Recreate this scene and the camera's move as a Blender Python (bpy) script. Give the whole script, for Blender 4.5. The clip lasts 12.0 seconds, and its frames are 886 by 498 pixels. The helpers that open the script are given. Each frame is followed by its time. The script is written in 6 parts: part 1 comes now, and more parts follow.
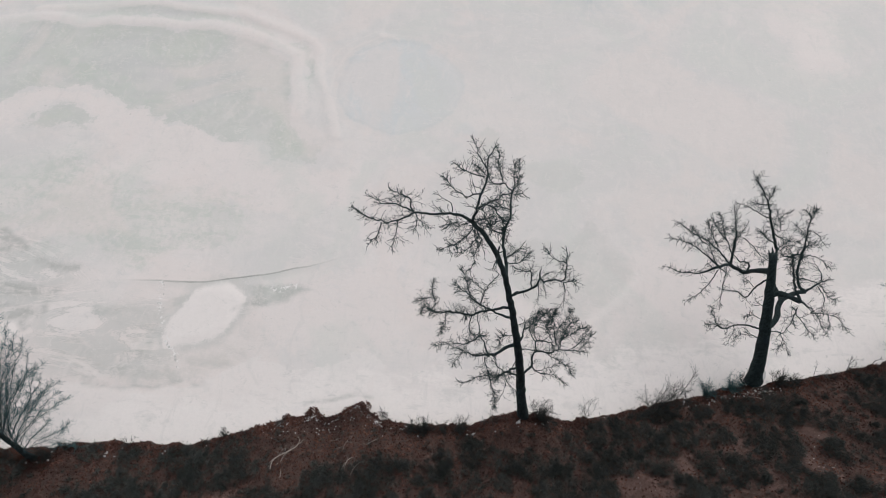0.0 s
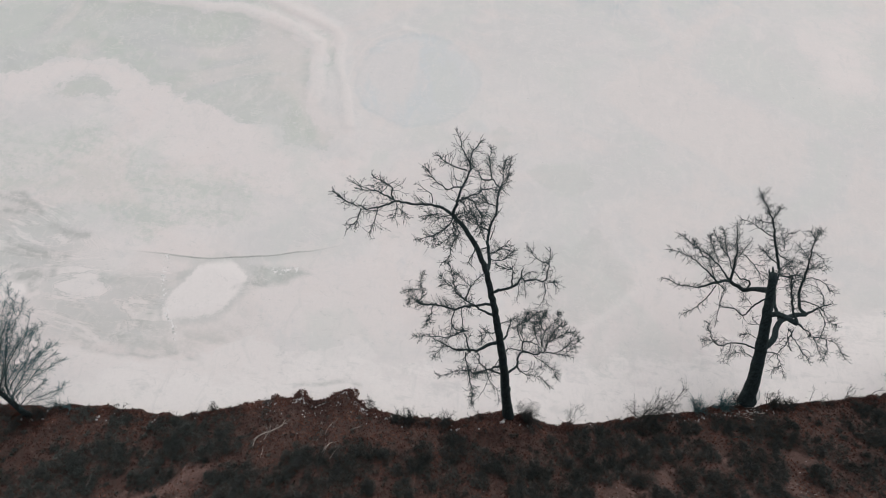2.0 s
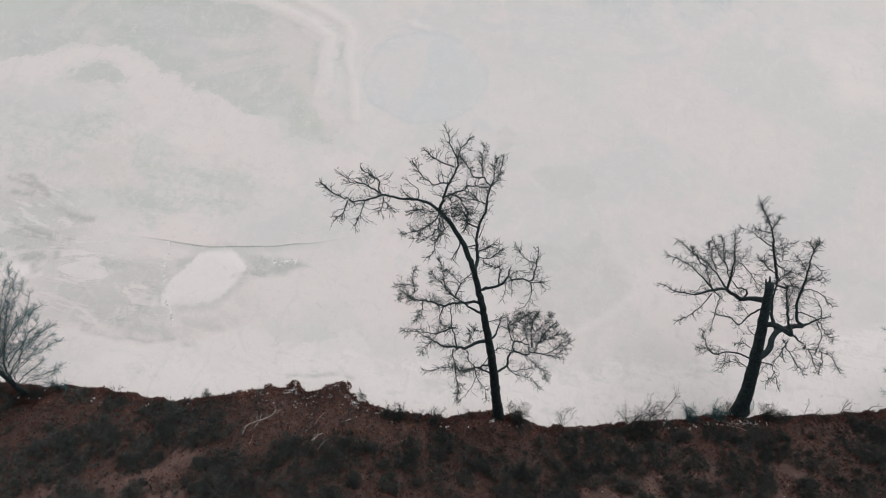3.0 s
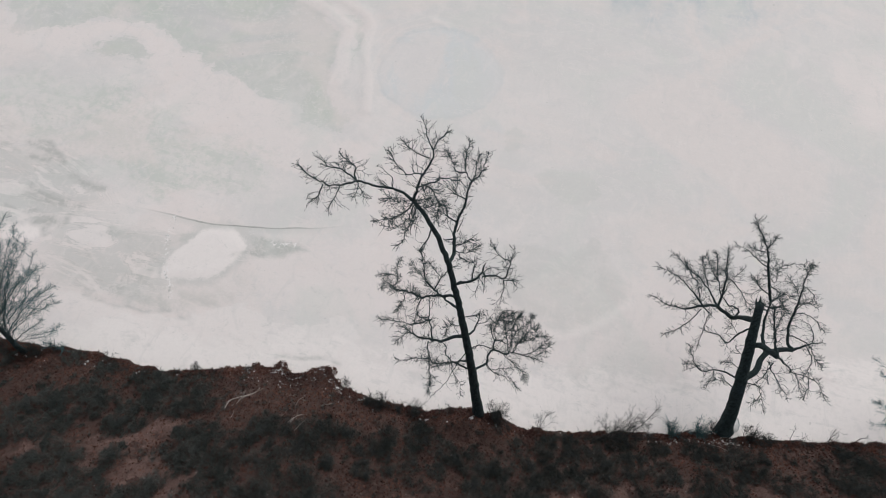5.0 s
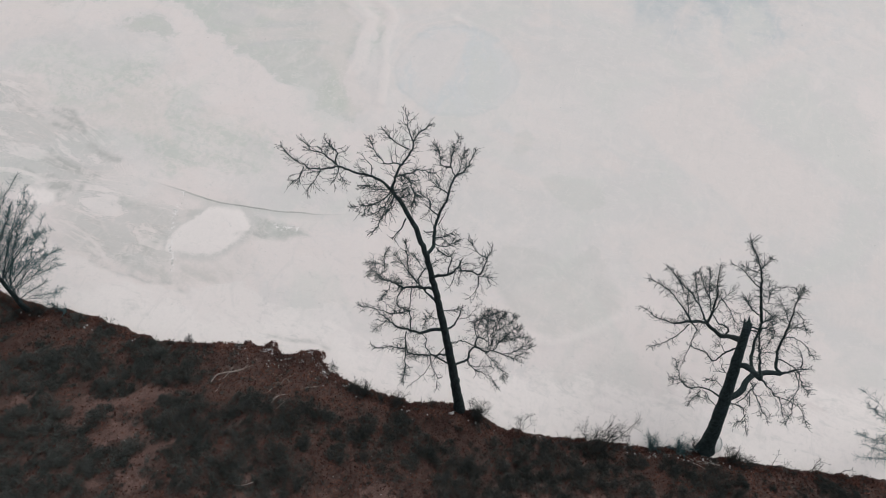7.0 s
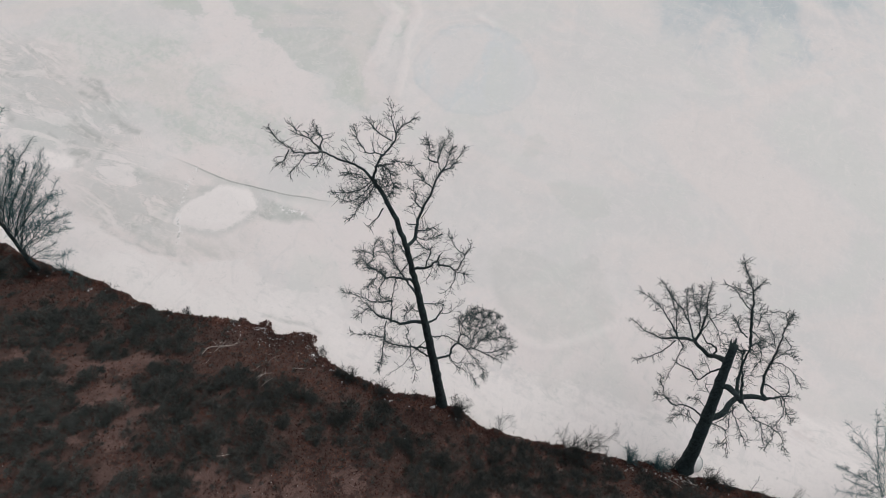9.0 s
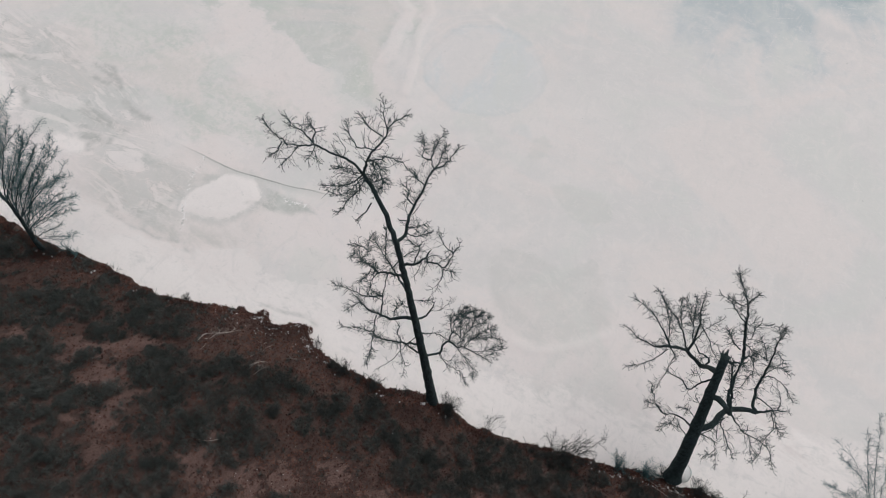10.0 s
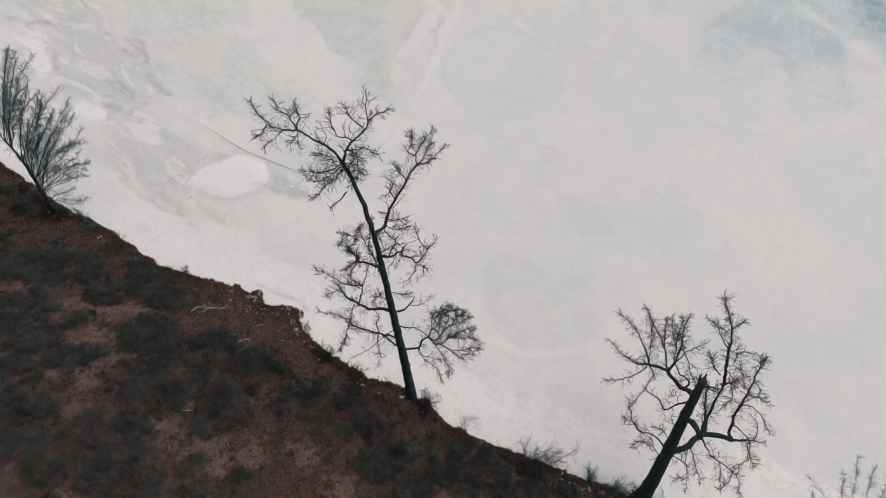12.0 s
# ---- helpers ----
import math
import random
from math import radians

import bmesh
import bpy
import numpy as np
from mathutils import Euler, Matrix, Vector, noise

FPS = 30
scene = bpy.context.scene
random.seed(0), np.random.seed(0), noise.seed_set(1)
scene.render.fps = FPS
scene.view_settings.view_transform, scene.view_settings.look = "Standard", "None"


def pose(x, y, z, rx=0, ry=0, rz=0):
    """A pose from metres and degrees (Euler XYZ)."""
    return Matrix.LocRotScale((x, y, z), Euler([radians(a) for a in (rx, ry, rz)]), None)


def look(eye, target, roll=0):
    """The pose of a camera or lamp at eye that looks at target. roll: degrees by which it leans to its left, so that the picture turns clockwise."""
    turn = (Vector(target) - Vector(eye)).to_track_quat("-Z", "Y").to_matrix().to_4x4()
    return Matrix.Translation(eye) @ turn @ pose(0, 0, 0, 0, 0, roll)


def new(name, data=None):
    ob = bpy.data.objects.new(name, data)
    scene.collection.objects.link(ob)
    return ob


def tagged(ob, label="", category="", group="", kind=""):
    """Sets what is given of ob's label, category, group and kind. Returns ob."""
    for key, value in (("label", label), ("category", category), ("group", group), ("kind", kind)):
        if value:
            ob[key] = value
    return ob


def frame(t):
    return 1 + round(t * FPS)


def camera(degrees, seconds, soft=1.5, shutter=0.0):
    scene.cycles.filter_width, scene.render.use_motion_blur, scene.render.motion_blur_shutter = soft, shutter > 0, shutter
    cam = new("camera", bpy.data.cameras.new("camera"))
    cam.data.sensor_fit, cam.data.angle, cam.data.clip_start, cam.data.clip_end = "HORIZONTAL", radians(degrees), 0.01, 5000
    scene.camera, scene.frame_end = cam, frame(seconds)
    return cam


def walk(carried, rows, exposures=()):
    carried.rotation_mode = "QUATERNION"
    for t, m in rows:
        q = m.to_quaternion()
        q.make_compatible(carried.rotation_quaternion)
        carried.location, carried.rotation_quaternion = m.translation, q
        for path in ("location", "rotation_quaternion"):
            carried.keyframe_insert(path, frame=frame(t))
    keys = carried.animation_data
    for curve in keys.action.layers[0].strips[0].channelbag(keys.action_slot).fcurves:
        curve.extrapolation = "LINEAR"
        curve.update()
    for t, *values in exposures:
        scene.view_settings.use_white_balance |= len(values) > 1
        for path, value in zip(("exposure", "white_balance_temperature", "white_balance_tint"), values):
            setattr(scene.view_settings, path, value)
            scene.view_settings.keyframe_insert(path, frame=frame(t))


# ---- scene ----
# ---- the flight: a slow arc past the bank, looking steeply down ----
cam = camera(72.6, 12.0, soft=0.7)
PATH = [
    (0.0, (0.604, -0.780, 29.531), (0.531, 0.116, 27.745), 1.82),
    (0.5, (0.865, -0.810, 29.535), (0.774, 0.083, 27.747), 1.79),
    (1.0, (1.163, -0.819, 29.535), (1.053, 0.069, 27.746), 1.75),
    (1.5, (1.487, -0.815, 29.534), (1.358, 0.070, 27.745), 1.71),
    (2.0, (1.831, -0.800, 29.534), (1.681, 0.080, 27.744), 1.67),
    (2.5, (2.186, -0.779, 29.537), (2.018, 0.096, 27.746), 1.64),
    (3.0, (2.549, -0.753, 29.543), (2.361, 0.116, 27.752), 1.62),
    (3.5, (2.915, -0.725, 29.553), (2.707, 0.138, 27.762), 1.60),
    (4.0, (3.280, -0.695, 29.568), (3.054, 0.163, 27.776), 1.59),
    (4.5, (3.643, -0.661, 29.588), (3.398, 0.191, 27.795), 1.59),
    (5.0, (4.001, -0.624, 29.612), (3.738, 0.222, 27.819), 1.60),
    (5.5, (4.355, -0.582, 29.640), (4.073, 0.257, 27.847), 1.61),
    (6.0, (4.704, -0.533, 29.673), (4.404, 0.299, 27.880), 1.63),
    (6.5, (5.049, -0.476, 29.709), (4.731, 0.349, 27.915), 1.65),
    (7.0, (5.390, -0.408, 29.749), (5.054, 0.409, 27.954), 1.66),
    (7.5, (5.729, -0.328, 29.790), (5.375, 0.480, 27.995), 1.68),
    (8.0, (6.066, -0.234, 29.833), (5.695, 0.564, 28.037), 1.69),
    (8.5, (6.404, -0.125, 29.878), (6.014, 0.663, 28.081), 1.71),
    (9.0, (6.743, -0.000, 29.922), (6.335, 0.776, 28.125), 1.72),
    (9.5, (7.085, 0.141, 29.967), (6.659, 0.905, 28.169), 1.73),
    (10.0, (7.430, 0.297, 30.011), (6.986, 1.049, 28.212), 1.76),
    (10.5, (7.780, 0.467, 30.055), (7.317, 1.207, 28.255), 1.79),
    (11.0, (8.134, 0.649, 30.098), (7.653, 1.376, 28.298), 1.85),
    (11.5, (8.491, 0.838, 30.140), (7.993, 1.553, 28.340), 1.93),
    (12.0, (8.852, 1.030, 30.183), (8.337, 1.734, 28.383), 2.06),
]
walk(cam, [(t, look(eye, target, roll)) for t, eye, target, roll in PATH])

# ---- light: a high overcast, no cast shadows ----
world = bpy.data.worlds.new("overcast_sky")
scene.world = world
world.use_nodes = True
wt = world.node_tree
sky = wt.nodes.new("ShaderNodeTexSky")
sky.sky_type = "NISHITA"
sky.sun_disc = False
sky.sun_elevation, sky.sun_rotation = radians(48), radians(20)
sky.air_density, sky.dust_density, sky.ozone_density = 1.0, 4.0, 1.0
soft_sky = wt.nodes.new("ShaderNodeHueSaturation")
soft_sky.inputs["Saturation"].default_value = 0.22
wt.links.new(sky.outputs[0], soft_sky.inputs["Color"])
wt.links.new(soft_sky.outputs[0], wt.nodes["Background"].inputs[0])
wt.nodes["Background"].inputs[1].default_value = 0.125
sun = new("sun", bpy.data.lights.new("sun", "SUN"))
sun.data.energy, sun.data.angle, sun.data.color = 0.5, radians(110), (1.0, 0.965, 0.94)
sun.matrix_world = look((0, 0, 60), (-8, -22, 30))
scene.view_settings.exposure = -0.075


# ---- materials ----
def mat(name):
    m = bpy.data.materials.new(name)
    m.use_nodes = True
    return m, m.node_tree, m.node_tree.nodes["Principled BSDF"]


def node(tree, kind, **inputs):
    n = tree.nodes.new(kind)
    for key, value in inputs.items():
        k = key.replace("_", " ")
        if isinstance(value, bpy.types.NodeSocket):
            tree.links.new(value, n.inputs[k])
        else:
            n.inputs[k].default_value = value
    return n


def noise_of(tree, scale, detail=4.0, rough=0.55, distortion=0.0, stretch=(1, 1, 1)):
    coord = tree.nodes.new("ShaderNodeTexCoord")
    mp = tree.nodes.new("ShaderNodeMapping")
    mp.inputs["Scale"].default_value = stretch
    tree.links.new(coord.outputs["Object"], mp.inputs["Vector"])
    n = node(tree, "ShaderNodeTexNoise", Scale=scale, Detail=detail, Roughness=rough, Distortion=distortion)
    tree.links.new(mp.outputs[0], n.inputs["Vector"])
    return n.outputs["Fac"]


def ramp(tree, value, lo, hi, a=0.0, b=1.0):
    n = tree.nodes.new("ShaderNodeMapRange")
    n.interpolation_type = "SMOOTHSTEP"
    tree.links.new(value, n.inputs["Value"])
    for key, v in (("From Min", lo), ("From Max", hi), ("To Min", a), ("To Max", b)):
        n.inputs[key].default_value = v
    return n.outputs["Result"]


def calc(tree, op, a, b):
    n = tree.nodes.new("ShaderNodeMath")
    n.operation = op
    for i, v in enumerate((a, b)):
        if isinstance(v, bpy.types.NodeSocket):
            tree.links.new(v, n.inputs[i])
        else:
            n.inputs[i].default_value = v
    return n.outputs[0]


def blend(tree, fac, a, b):
    n = tree.nodes.new("ShaderNodeMix")
    n.data_type = "RGBA"
    for i, v in ((0, fac), (6, a), (7, b)):
        if isinstance(v, bpy.types.NodeSocket):
            tree.links.new(v, n.inputs[i])
        else:
            n.inputs[i].default_value = v if i == 0 else (*v, 1)
    return n.outputs[2]


def bump(tree, bsdf, height, strength, distance):
    n = node(tree, "ShaderNodeBump", Strength=strength, Distance=distance)
    tree.links.new(height, n.inputs["Height"])
    tree.links.new(n.outputs[0], bsdf.inputs["Normal"])


def island(tree):
    return tree.nodes.new("ShaderNodeNewGeometry").outputs["Random Per Island"]


def attr(tree, name):
    n = tree.nodes.new("ShaderNodeAttribute")
    n.attribute_name = name
    return n.outputs["Fac"]


def lake_material():
    m, t, b = mat("frozen_silt")
    wob = noise_of(t, 0.38, 9, 0.62, 0.5)
    feather = noise_of(t, 2.2, 8, 0.68, 0.3)
    fine = noise_of(t, 7.0, 6, 0.7)
    drift = noise_of(t, 0.085, 9, 0.58, 1.6)
    veins = noise_of(t, 0.22, 10, 0.60, 2.6, (0.9, 1.1, 1))
    streak = noise_of(t, 0.55, 9, 0.66, 0.7, (0.30, 1.7, 1))

    def broken(name, lo, hi, a, src, c=0.25):
        shift = calc(t, "MULTIPLY", calc(t, "SUBTRACT", src, 0.5), a)
        shift = calc(t, "ADD", shift, calc(t, "MULTIPLY", calc(t, "SUBTRACT", feather, 0.5), c))
        return ramp(t, calc(t, "ADD", attr(t, name), shift), lo, hi)

    def lay(col, mask, amount, tone):
        return blend(t, calc(t, "MULTIPLY", mask, amount), col, tone)

    col = blend(t, ramp(t, drift, 0.40, 0.60), (0.722, 0.703, 0.694), (0.806, 0.763, 0.749))
    col = lay(col, ramp(t, attr(t, "far"), 0.0, 1.0), 0.6, (0.703, 0.691, 0.682))
    col = lay(col, ramp(t, veins, 0.50, 0.62), 0.26, (0.680, 0.667, 0.659))
    col = lay(col, ramp(t, veins, 0.47, 0.38), 0.30, (0.815, 0.770, 0.754))
    near = ramp(t, attr(t, "far"), 0.15, 0.60, 1.0, 0.0)
    col = lay(col, calc(t, "MULTIPLY", near, ramp(t, streak, 0.54, 0.66)), 0.20, (0.660, 0.656, 0.645))
    col = lay(col, broken("lobe", -0.15, 0.18, 0.9, wob, 1.0), 0.85, (0.812, 0.758, 0.742))
    col = lay(col, broken("basin", -0.05, 0.08, 0.9, wob, 1.0), ramp(t, veins, 0.36, 0.58, 0.45, 0.88), (0.604, 0.620, 0.590))
    col = lay(col, calc(t, "MULTIPLY", ramp(t, attr(t, "basin"), 0.0, 0.5), ramp(t, drift, 0.44, 0.58)), 0.5, (0.585, 0.600, 0.598))
    hue = noise_of(t, 0.17, 5, 0.5, 0.8)
    col = lay(col, calc(t, "MULTIPLY", ramp(t, attr(t, "basin"), 0.0, 0.4), ramp(t, hue, 0.46, 0.60)), 0.45, (0.600, 0.640, 0.575))
    col = lay(col, calc(t, "MULTIPLY", ramp(t, attr(t, "basin"), 0.0, 0.4), ramp(t, hue, 0.46, 0.34)), 0.45, (0.630, 0.618, 0.632))
    flecks = calc(t, "MULTIPLY", broken("basin", 0.1, 0.5, 0.3, wob), ramp(t, feather, 0.54, 0.62))
    col = lay(col, flecks, 0.60, (0.72, 0.715, 0.70))
    mottled = calc(t, "MULTIPLY", broken("mottle", -0.15, 0.45, 1.2, wob, 0.8), ramp(t, calc(t, "ADD", calc(t, "MULTIPLY", feather, 0.5), calc(t, "MULTIPLY", streak, 0.5)), 0.42, 0.58, 0.25, 1.0))
    col = lay(col, mottled, 0.75, (0.580, 0.622, 0.572))
    col = lay(col, broken("blue", -0.10, 0.45, 0.6, veins, 0.4), 0.35, (0.680, 0.700, 0.705))
    pond = calc(t, "ADD", attr(t, "pond"), calc(t, "MULTIPLY", calc(t, "SUBTRACT", feather, 0.5), 0.10))
    col = lay(col, calc(t, "MULTIPLY", ramp(t, pond, -0.02, 0.06), attr(t, "pond_side")), 0.85, (0.668, 0.702, 0.714))
    col = lay(col, calc(t, "MULTIPLY", ramp(t, calc(t, "ABSOLUTE", calc(t, "SUBTRACT", pond, 0.05), 0.0), 0.05, 0.0), attr(t, "pond_side")), 0.36, (0.585, 0.605, 0.606))
    col = lay(col, broken("flake", -0.10, 0.45, 1.4, streak, 1.6), 0.60, (0.835, 0.778, 0.760))
    clouds = noise_of(t, 0.26, 9, 0.60, 1.4)
    col = lay(col, broken("azure", -0.70, 0.80, 2.6, clouds, 0.9), 0.75, (0.560, 0.606, 0.628))
    col = lay(col, broken("azure", -0.10, 1.10, 2.4, clouds, 0.9), 0.60, (0.440, 0.510, 0.540))
    col = lay(col, broken("teal", -0.70, 0.40, 1.6, clouds, 0.6), 0.90, (0.24, 0.37, 0.41))
    col = lay(col, ramp(t, calc(t, "ADD", attr(t, "ring"), calc(t, "MULTIPLY", calc(t, "SUBTRACT", feather, 0.5), 1.2)), 0.2, 0.9), 0.38, (0.812, 0.768, 0.752))
    col = lay(col, broken("ash", -0.10, 0.20, 0.5, wob, 0.4), 0.58, (0.645, 0.652, 0.628))
    col = lay(col, broken("swirl", -0.10, 0.30, 0.7, veins, 0.3), ramp(t, veins, 0.36, 0.60, 0.30, 0.60), (0.635, 0.630, 0.610))
    col = lay(col, broken("rim", 0.35, 0.70, 0.70, wob, 0.6), 0.70, (0.820, 0.774, 0.757))
    marble = noise_of(t, 0.42, 10, 0.66, 3.2, (0.75, 1.2, 1))
    grey = calc(t, "MULTIPLY", broken("grey", -0.30, 0.50, 1.3, streak, 0.5), ramp(t, calc(t, "ADD", calc(t, "MULTIPLY", calc(t, "ADD", streak, marble), 0.4), calc(t, "MULTIPLY", feather, 0.2)), 0.42, 0.57, 0.30, 1.0))
    col = lay(col, grey, 0.92, (0.500, 0.520, 0.492))
    folds = noise_of(t, 0.34, 7, 0.58, 3.0, (0.45, 1.35, 1))
    edge = calc(t, "ABSOLUTE", calc(t, "SUBTRACT", folds, 0.5), 0.0)
    wisp = ramp(t, attr(t, "wisp"), 0.0, 0.5)
    rose = noise_of(t, 0.12, 6, 0.55, 1.0)
    col = lay(col, ramp(t, rose, 0.48, 0.60), 0.55, (0.800, 0.735, 0.714))
    col = lay(col, ramp(t, rose, 0.48, 0.36), 0.50, (0.690, 0.704, 0.676))
    col = lay(col, calc(t, "MULTIPLY", wisp, ramp(t, folds, 0.50, 0.56)), 0.58, (0.585, 0.591, 0.574))
    col = lay(col, calc(t, "MULTIPLY", wisp, ramp(t, folds, 0.49, 0.40)), 0.55, (0.835, 0.792, 0.776))
    col = lay(col, calc(t, "MULTIPLY", wisp, ramp(t, edge, 0.022, 0.0)), 0.55, (0.500, 0.510, 0.492))
    col = lay(col, broken("crust", 0.0, 0.45, 1.6, streak, 1.0), 0.92, (0.885, 0.840, 0.821))
    col = lay(col, broken("floe", -0.08, 0.10, 0.5, streak, 0.8), 0.55, (0.845, 0.806, 0.790))
    smear = noise_of(t, 0.85, 9, 0.68, 0.6, (0.55, 1.5, 1))
    col = lay(col, calc(t, "MULTIPLY", ramp(t, smear, 0.55, 0.66), ramp(t, attr(t, "crust"), -0.2, 0.3)), 0.45, (0.655, 0.650, 0.635))
    oval = broken("oval", -0.10, 0.12, 0.25, wob, 0.55)
    # grey silt round the oval, with its rim shadow painted into the same band
    shaded_silt = calc(t, "MULTIPLY", broken("oval", -0.55, -0.05, 0.5, wob, 0.6), ramp(t, wob, 0.36, 0.56, 0.35, 1.0))
    col = lay(col, shaded_silt, 0.58, (0.570, 0.580, 0.560))
    col = lay(col, oval, 0.97, (0.860, 0.816, 0.799))
    off = calc(t, "ADD", attr(t, "seam"), calc(t, "MULTIPLY", calc(t, "SUBTRACT", feather, 0.5), 0.16))
    line = calc(t, "MULTIPLY", ramp(t, calc(t, "ABSOLUTE", off, 0.0), 0.15, 0.02), ramp(t, attr(t, "seam_reach"), 0.0, 1.0))
    # soft shadow below the ice edge, painted as a darker band
    under = calc(t, "MULTIPLY", ramp(t, off, -1.0, -0.02), ramp(t, off, 0.03, -0.03))
    col = lay(col, calc(t, "MULTIPLY", under, attr(t, "seam_reach")), 0.55, (0.560, 0.570, 0.548))
    col = lay(col, calc(t, "MULTIPLY", line, ramp(t, wob, 0.36, 0.56, 0.55, 1.0)), 0.90, (0.28, 0.295, 0.27))
    shards = calc(t, "MULTIPLY", ramp(t, attr(t, "streaks"), 0.20, 0.98), ramp(t, calc(t, "ADD", calc(t, "MULTIPLY", streak, 0.5), calc(t, "MULTIPLY", feather, 0.5)), 0.42, 0.56, 0.35, 1.0))
    col = lay(col, shards, 0.78, (0.46, 0.47, 0.45))
    chips = calc(t, "MULTIPLY", ramp(t, attr(t, "dots"), 0.55, 0.9), ramp(t, noise_of(t, 5.5, 2, 0.5), 0.52, 0.60))
    col = lay(col, chips, 0.9, (0.88, 0.86, 0.85))
    pits = calc(t, "MULTIPLY", ramp(t, attr(t, "dots"), 0.35, 0.8), ramp(t, noise_of(t, 4.5, 2, 0.5, 0.0, (1, 1, 2)), 0.60, 0.68))
    col = lay(col, pits, 0.6, (0.42, 0.43, 0.41))
    col = lay(col, ramp(t, noise_of(t, 2.6, 2, 0.5), 0.745, 0.79), 0.45, (0.50, 0.50, 0.48))
    mott = noise_of(t, 1.3, 8, 0.7, 0.8, (0.9, 1.1, 1))
    col = lay(col, calc(t, "MULTIPLY", ramp(t, mott, 0.53, 0.66), ramp(t, oval, 0.0, 1.0, 1.0, 0.2)), 0.24, (0.655, 0.655, 0.640))
    col = lay(col, ramp(t, mott, 0.45, 0.34), 0.26, (0.815, 0.775, 0.760))
    comb = noise_of(t, 0.9, 8, 0.7, 1.2, (1.3, 0.55, 1))
    col = lay(col, calc(t, "MULTIPLY", ramp(t, comb, 0.54, 0.66), ramp(t, oval, 0.0, 1.0, 1.0, 0.1)), 0.28, (0.672, 0.662, 0.648))
    col = lay(col, ramp(t, comb, 0.46, 0.34), 0.28, (0.818, 0.768, 0.750))
    cracks = calc(t, "ABSOLUTE", calc(t, "SUBTRACT", noise_of(t, 0.45, 7, 0.6, 1.4, (0.8, 1.25, 1)), 0.5), 0.0)
    col = lay(col, calc(t, "MULTIPLY", calc(t, "MULTIPLY", near, ramp(t, cracks, 0.012, 0.0)), ramp(t, mott, 0.50, 0.60)), 0.40, (0.58, 0.58, 0.565))
    crests = calc(t, "ABSOLUTE", calc(t, "SUBTRACT", noise_of(t, 0.62, 7, 0.6, 1.1, (0.8, 1.25, 1)), 0.47), 0.0)
    col = lay(col, calc(t, "MULTIPLY", ramp(t, crests, 0.014, 0.0), ramp(t, veins, 0.46, 0.56)), 0.40, (0.835, 0.795, 0.78))
    col = lay(col, ramp(t, fine, 0.44, 0.66), 0.08, (0.60, 0.59, 0.58))
    col = lay(col, ramp(t, feather, 0.50, 0.66), 0.09, (0.64, 0.64, 0.63))
    t.links.new(col, b.inputs["Base Color"])
    t.links.new(ramp(t, oval, 0, 1, 0.62, 0.85), b.inputs["Roughness"])
    b.inputs["Specular IOR Level"].default_value = 0.25
    bump(t, b, calc(t, "ADD", calc(t, "MULTIPLY", fine, 0.3), feather), 0.22, 0.05)
    return m


def earth_material():
    m, t, b = mat("bank_earth")
    big, mid, fine = noise_of(t, 0.6, 5), noise_of(t, 3.5, 5, 0.6), noise_of(t, 22.0, 4, 0.6)
    col = blend(t, ramp(t, mid, 0.35, 0.65), (0.052, 0.036, 0.032), (0.086, 0.054, 0.047))
    col = blend(t, ramp(t, fine, 0.42, 0.66, 0.0, 0.7), col, (0.034, 0.024, 0.021))
    bare = ramp(t, calc(t, "ADD", attr(t, "bare"), calc(t, "MULTIPLY", calc(t, "SUBTRACT", mid, 0.5), 2.4)), 0.20, 0.65)
    dirt = blend(t, ramp(t, big, 0.35, 0.65), (0.108, 0.070, 0.062), (0.148, 0.096, 0.085))
    dirt = blend(t, ramp(t, fine, 0.44, 0.60, 0.0, 0.75), dirt, (0.058, 0.036, 0.031))
    col = blend(t, bare, col, dirt)
    t.links.new(col, b.inputs["Base Color"])
    b.inputs["Roughness"].default_value = 0.95
    b.inputs["Specular IOR Level"].default_value = 0.15
    bump(t, b, calc(t, "ADD", mid, calc(t, "MULTIPLY", fine, 0.6)), 0.8, 0.08)
    return m


def bark_material(name, dark, light):
    m, t, b = mat(name)
    ridge = noise_of(t, 9.0, 5, 0.6, 0.4, (1.6, 1.6, 0.35))
    fine = noise_of(t, 40.0, 3)
    col = blend(t, ramp(t, ridge, 0.35, 0.68), dark, light)
    col = blend(t, ramp(t, noise_of(t, 1.4, 4), 0.58, 0.72, 0.0, 0.5), col, tuple(v * 0.7 for v in light[:2]) + (light[2] * 0.9,))
    t.links.new(col, b.inputs["Base Color"])
    b.inputs["Roughness"].default_value = 0.9
    b.inputs["Specular IOR Level"].default_value = 0.2
    bump(t, b, calc(t, "ADD", ridge, calc(t, "MULTIPLY", fine, 0.3)), 0.9, 0.04)
    return m


def sprig_material(name, tones):
    m, t, b = mat(name)
    r = island(t)
    patch = ramp(t, noise_of(t, 0.9, 3), 0.35, 0.65)
    col = blend(t, r, tones[0], tones[1])
    col = blend(t, calc(t, "MULTIPLY", patch, 0.85), col, tones[2])
    t.links.new(col, b.inputs["Base Color"])
    b.inputs["Roughness"].default_value = 0.85
    b.inputs["Specular IOR Level"].default_value = 0.15
    return m


def speckled_material(name, a, c, rough, scale=12.0):
    m, t, b = mat(name)
    n = noise_of(t, scale, 4, 0.6)
    t.links.new(blend(t, ramp(t, n, 0.35, 0.68), a, c), b.inputs["Base Color"])
    b.inputs["Roughness"].default_value = rough
    bump(t, b, n, 0.5, 0.02)
    return m


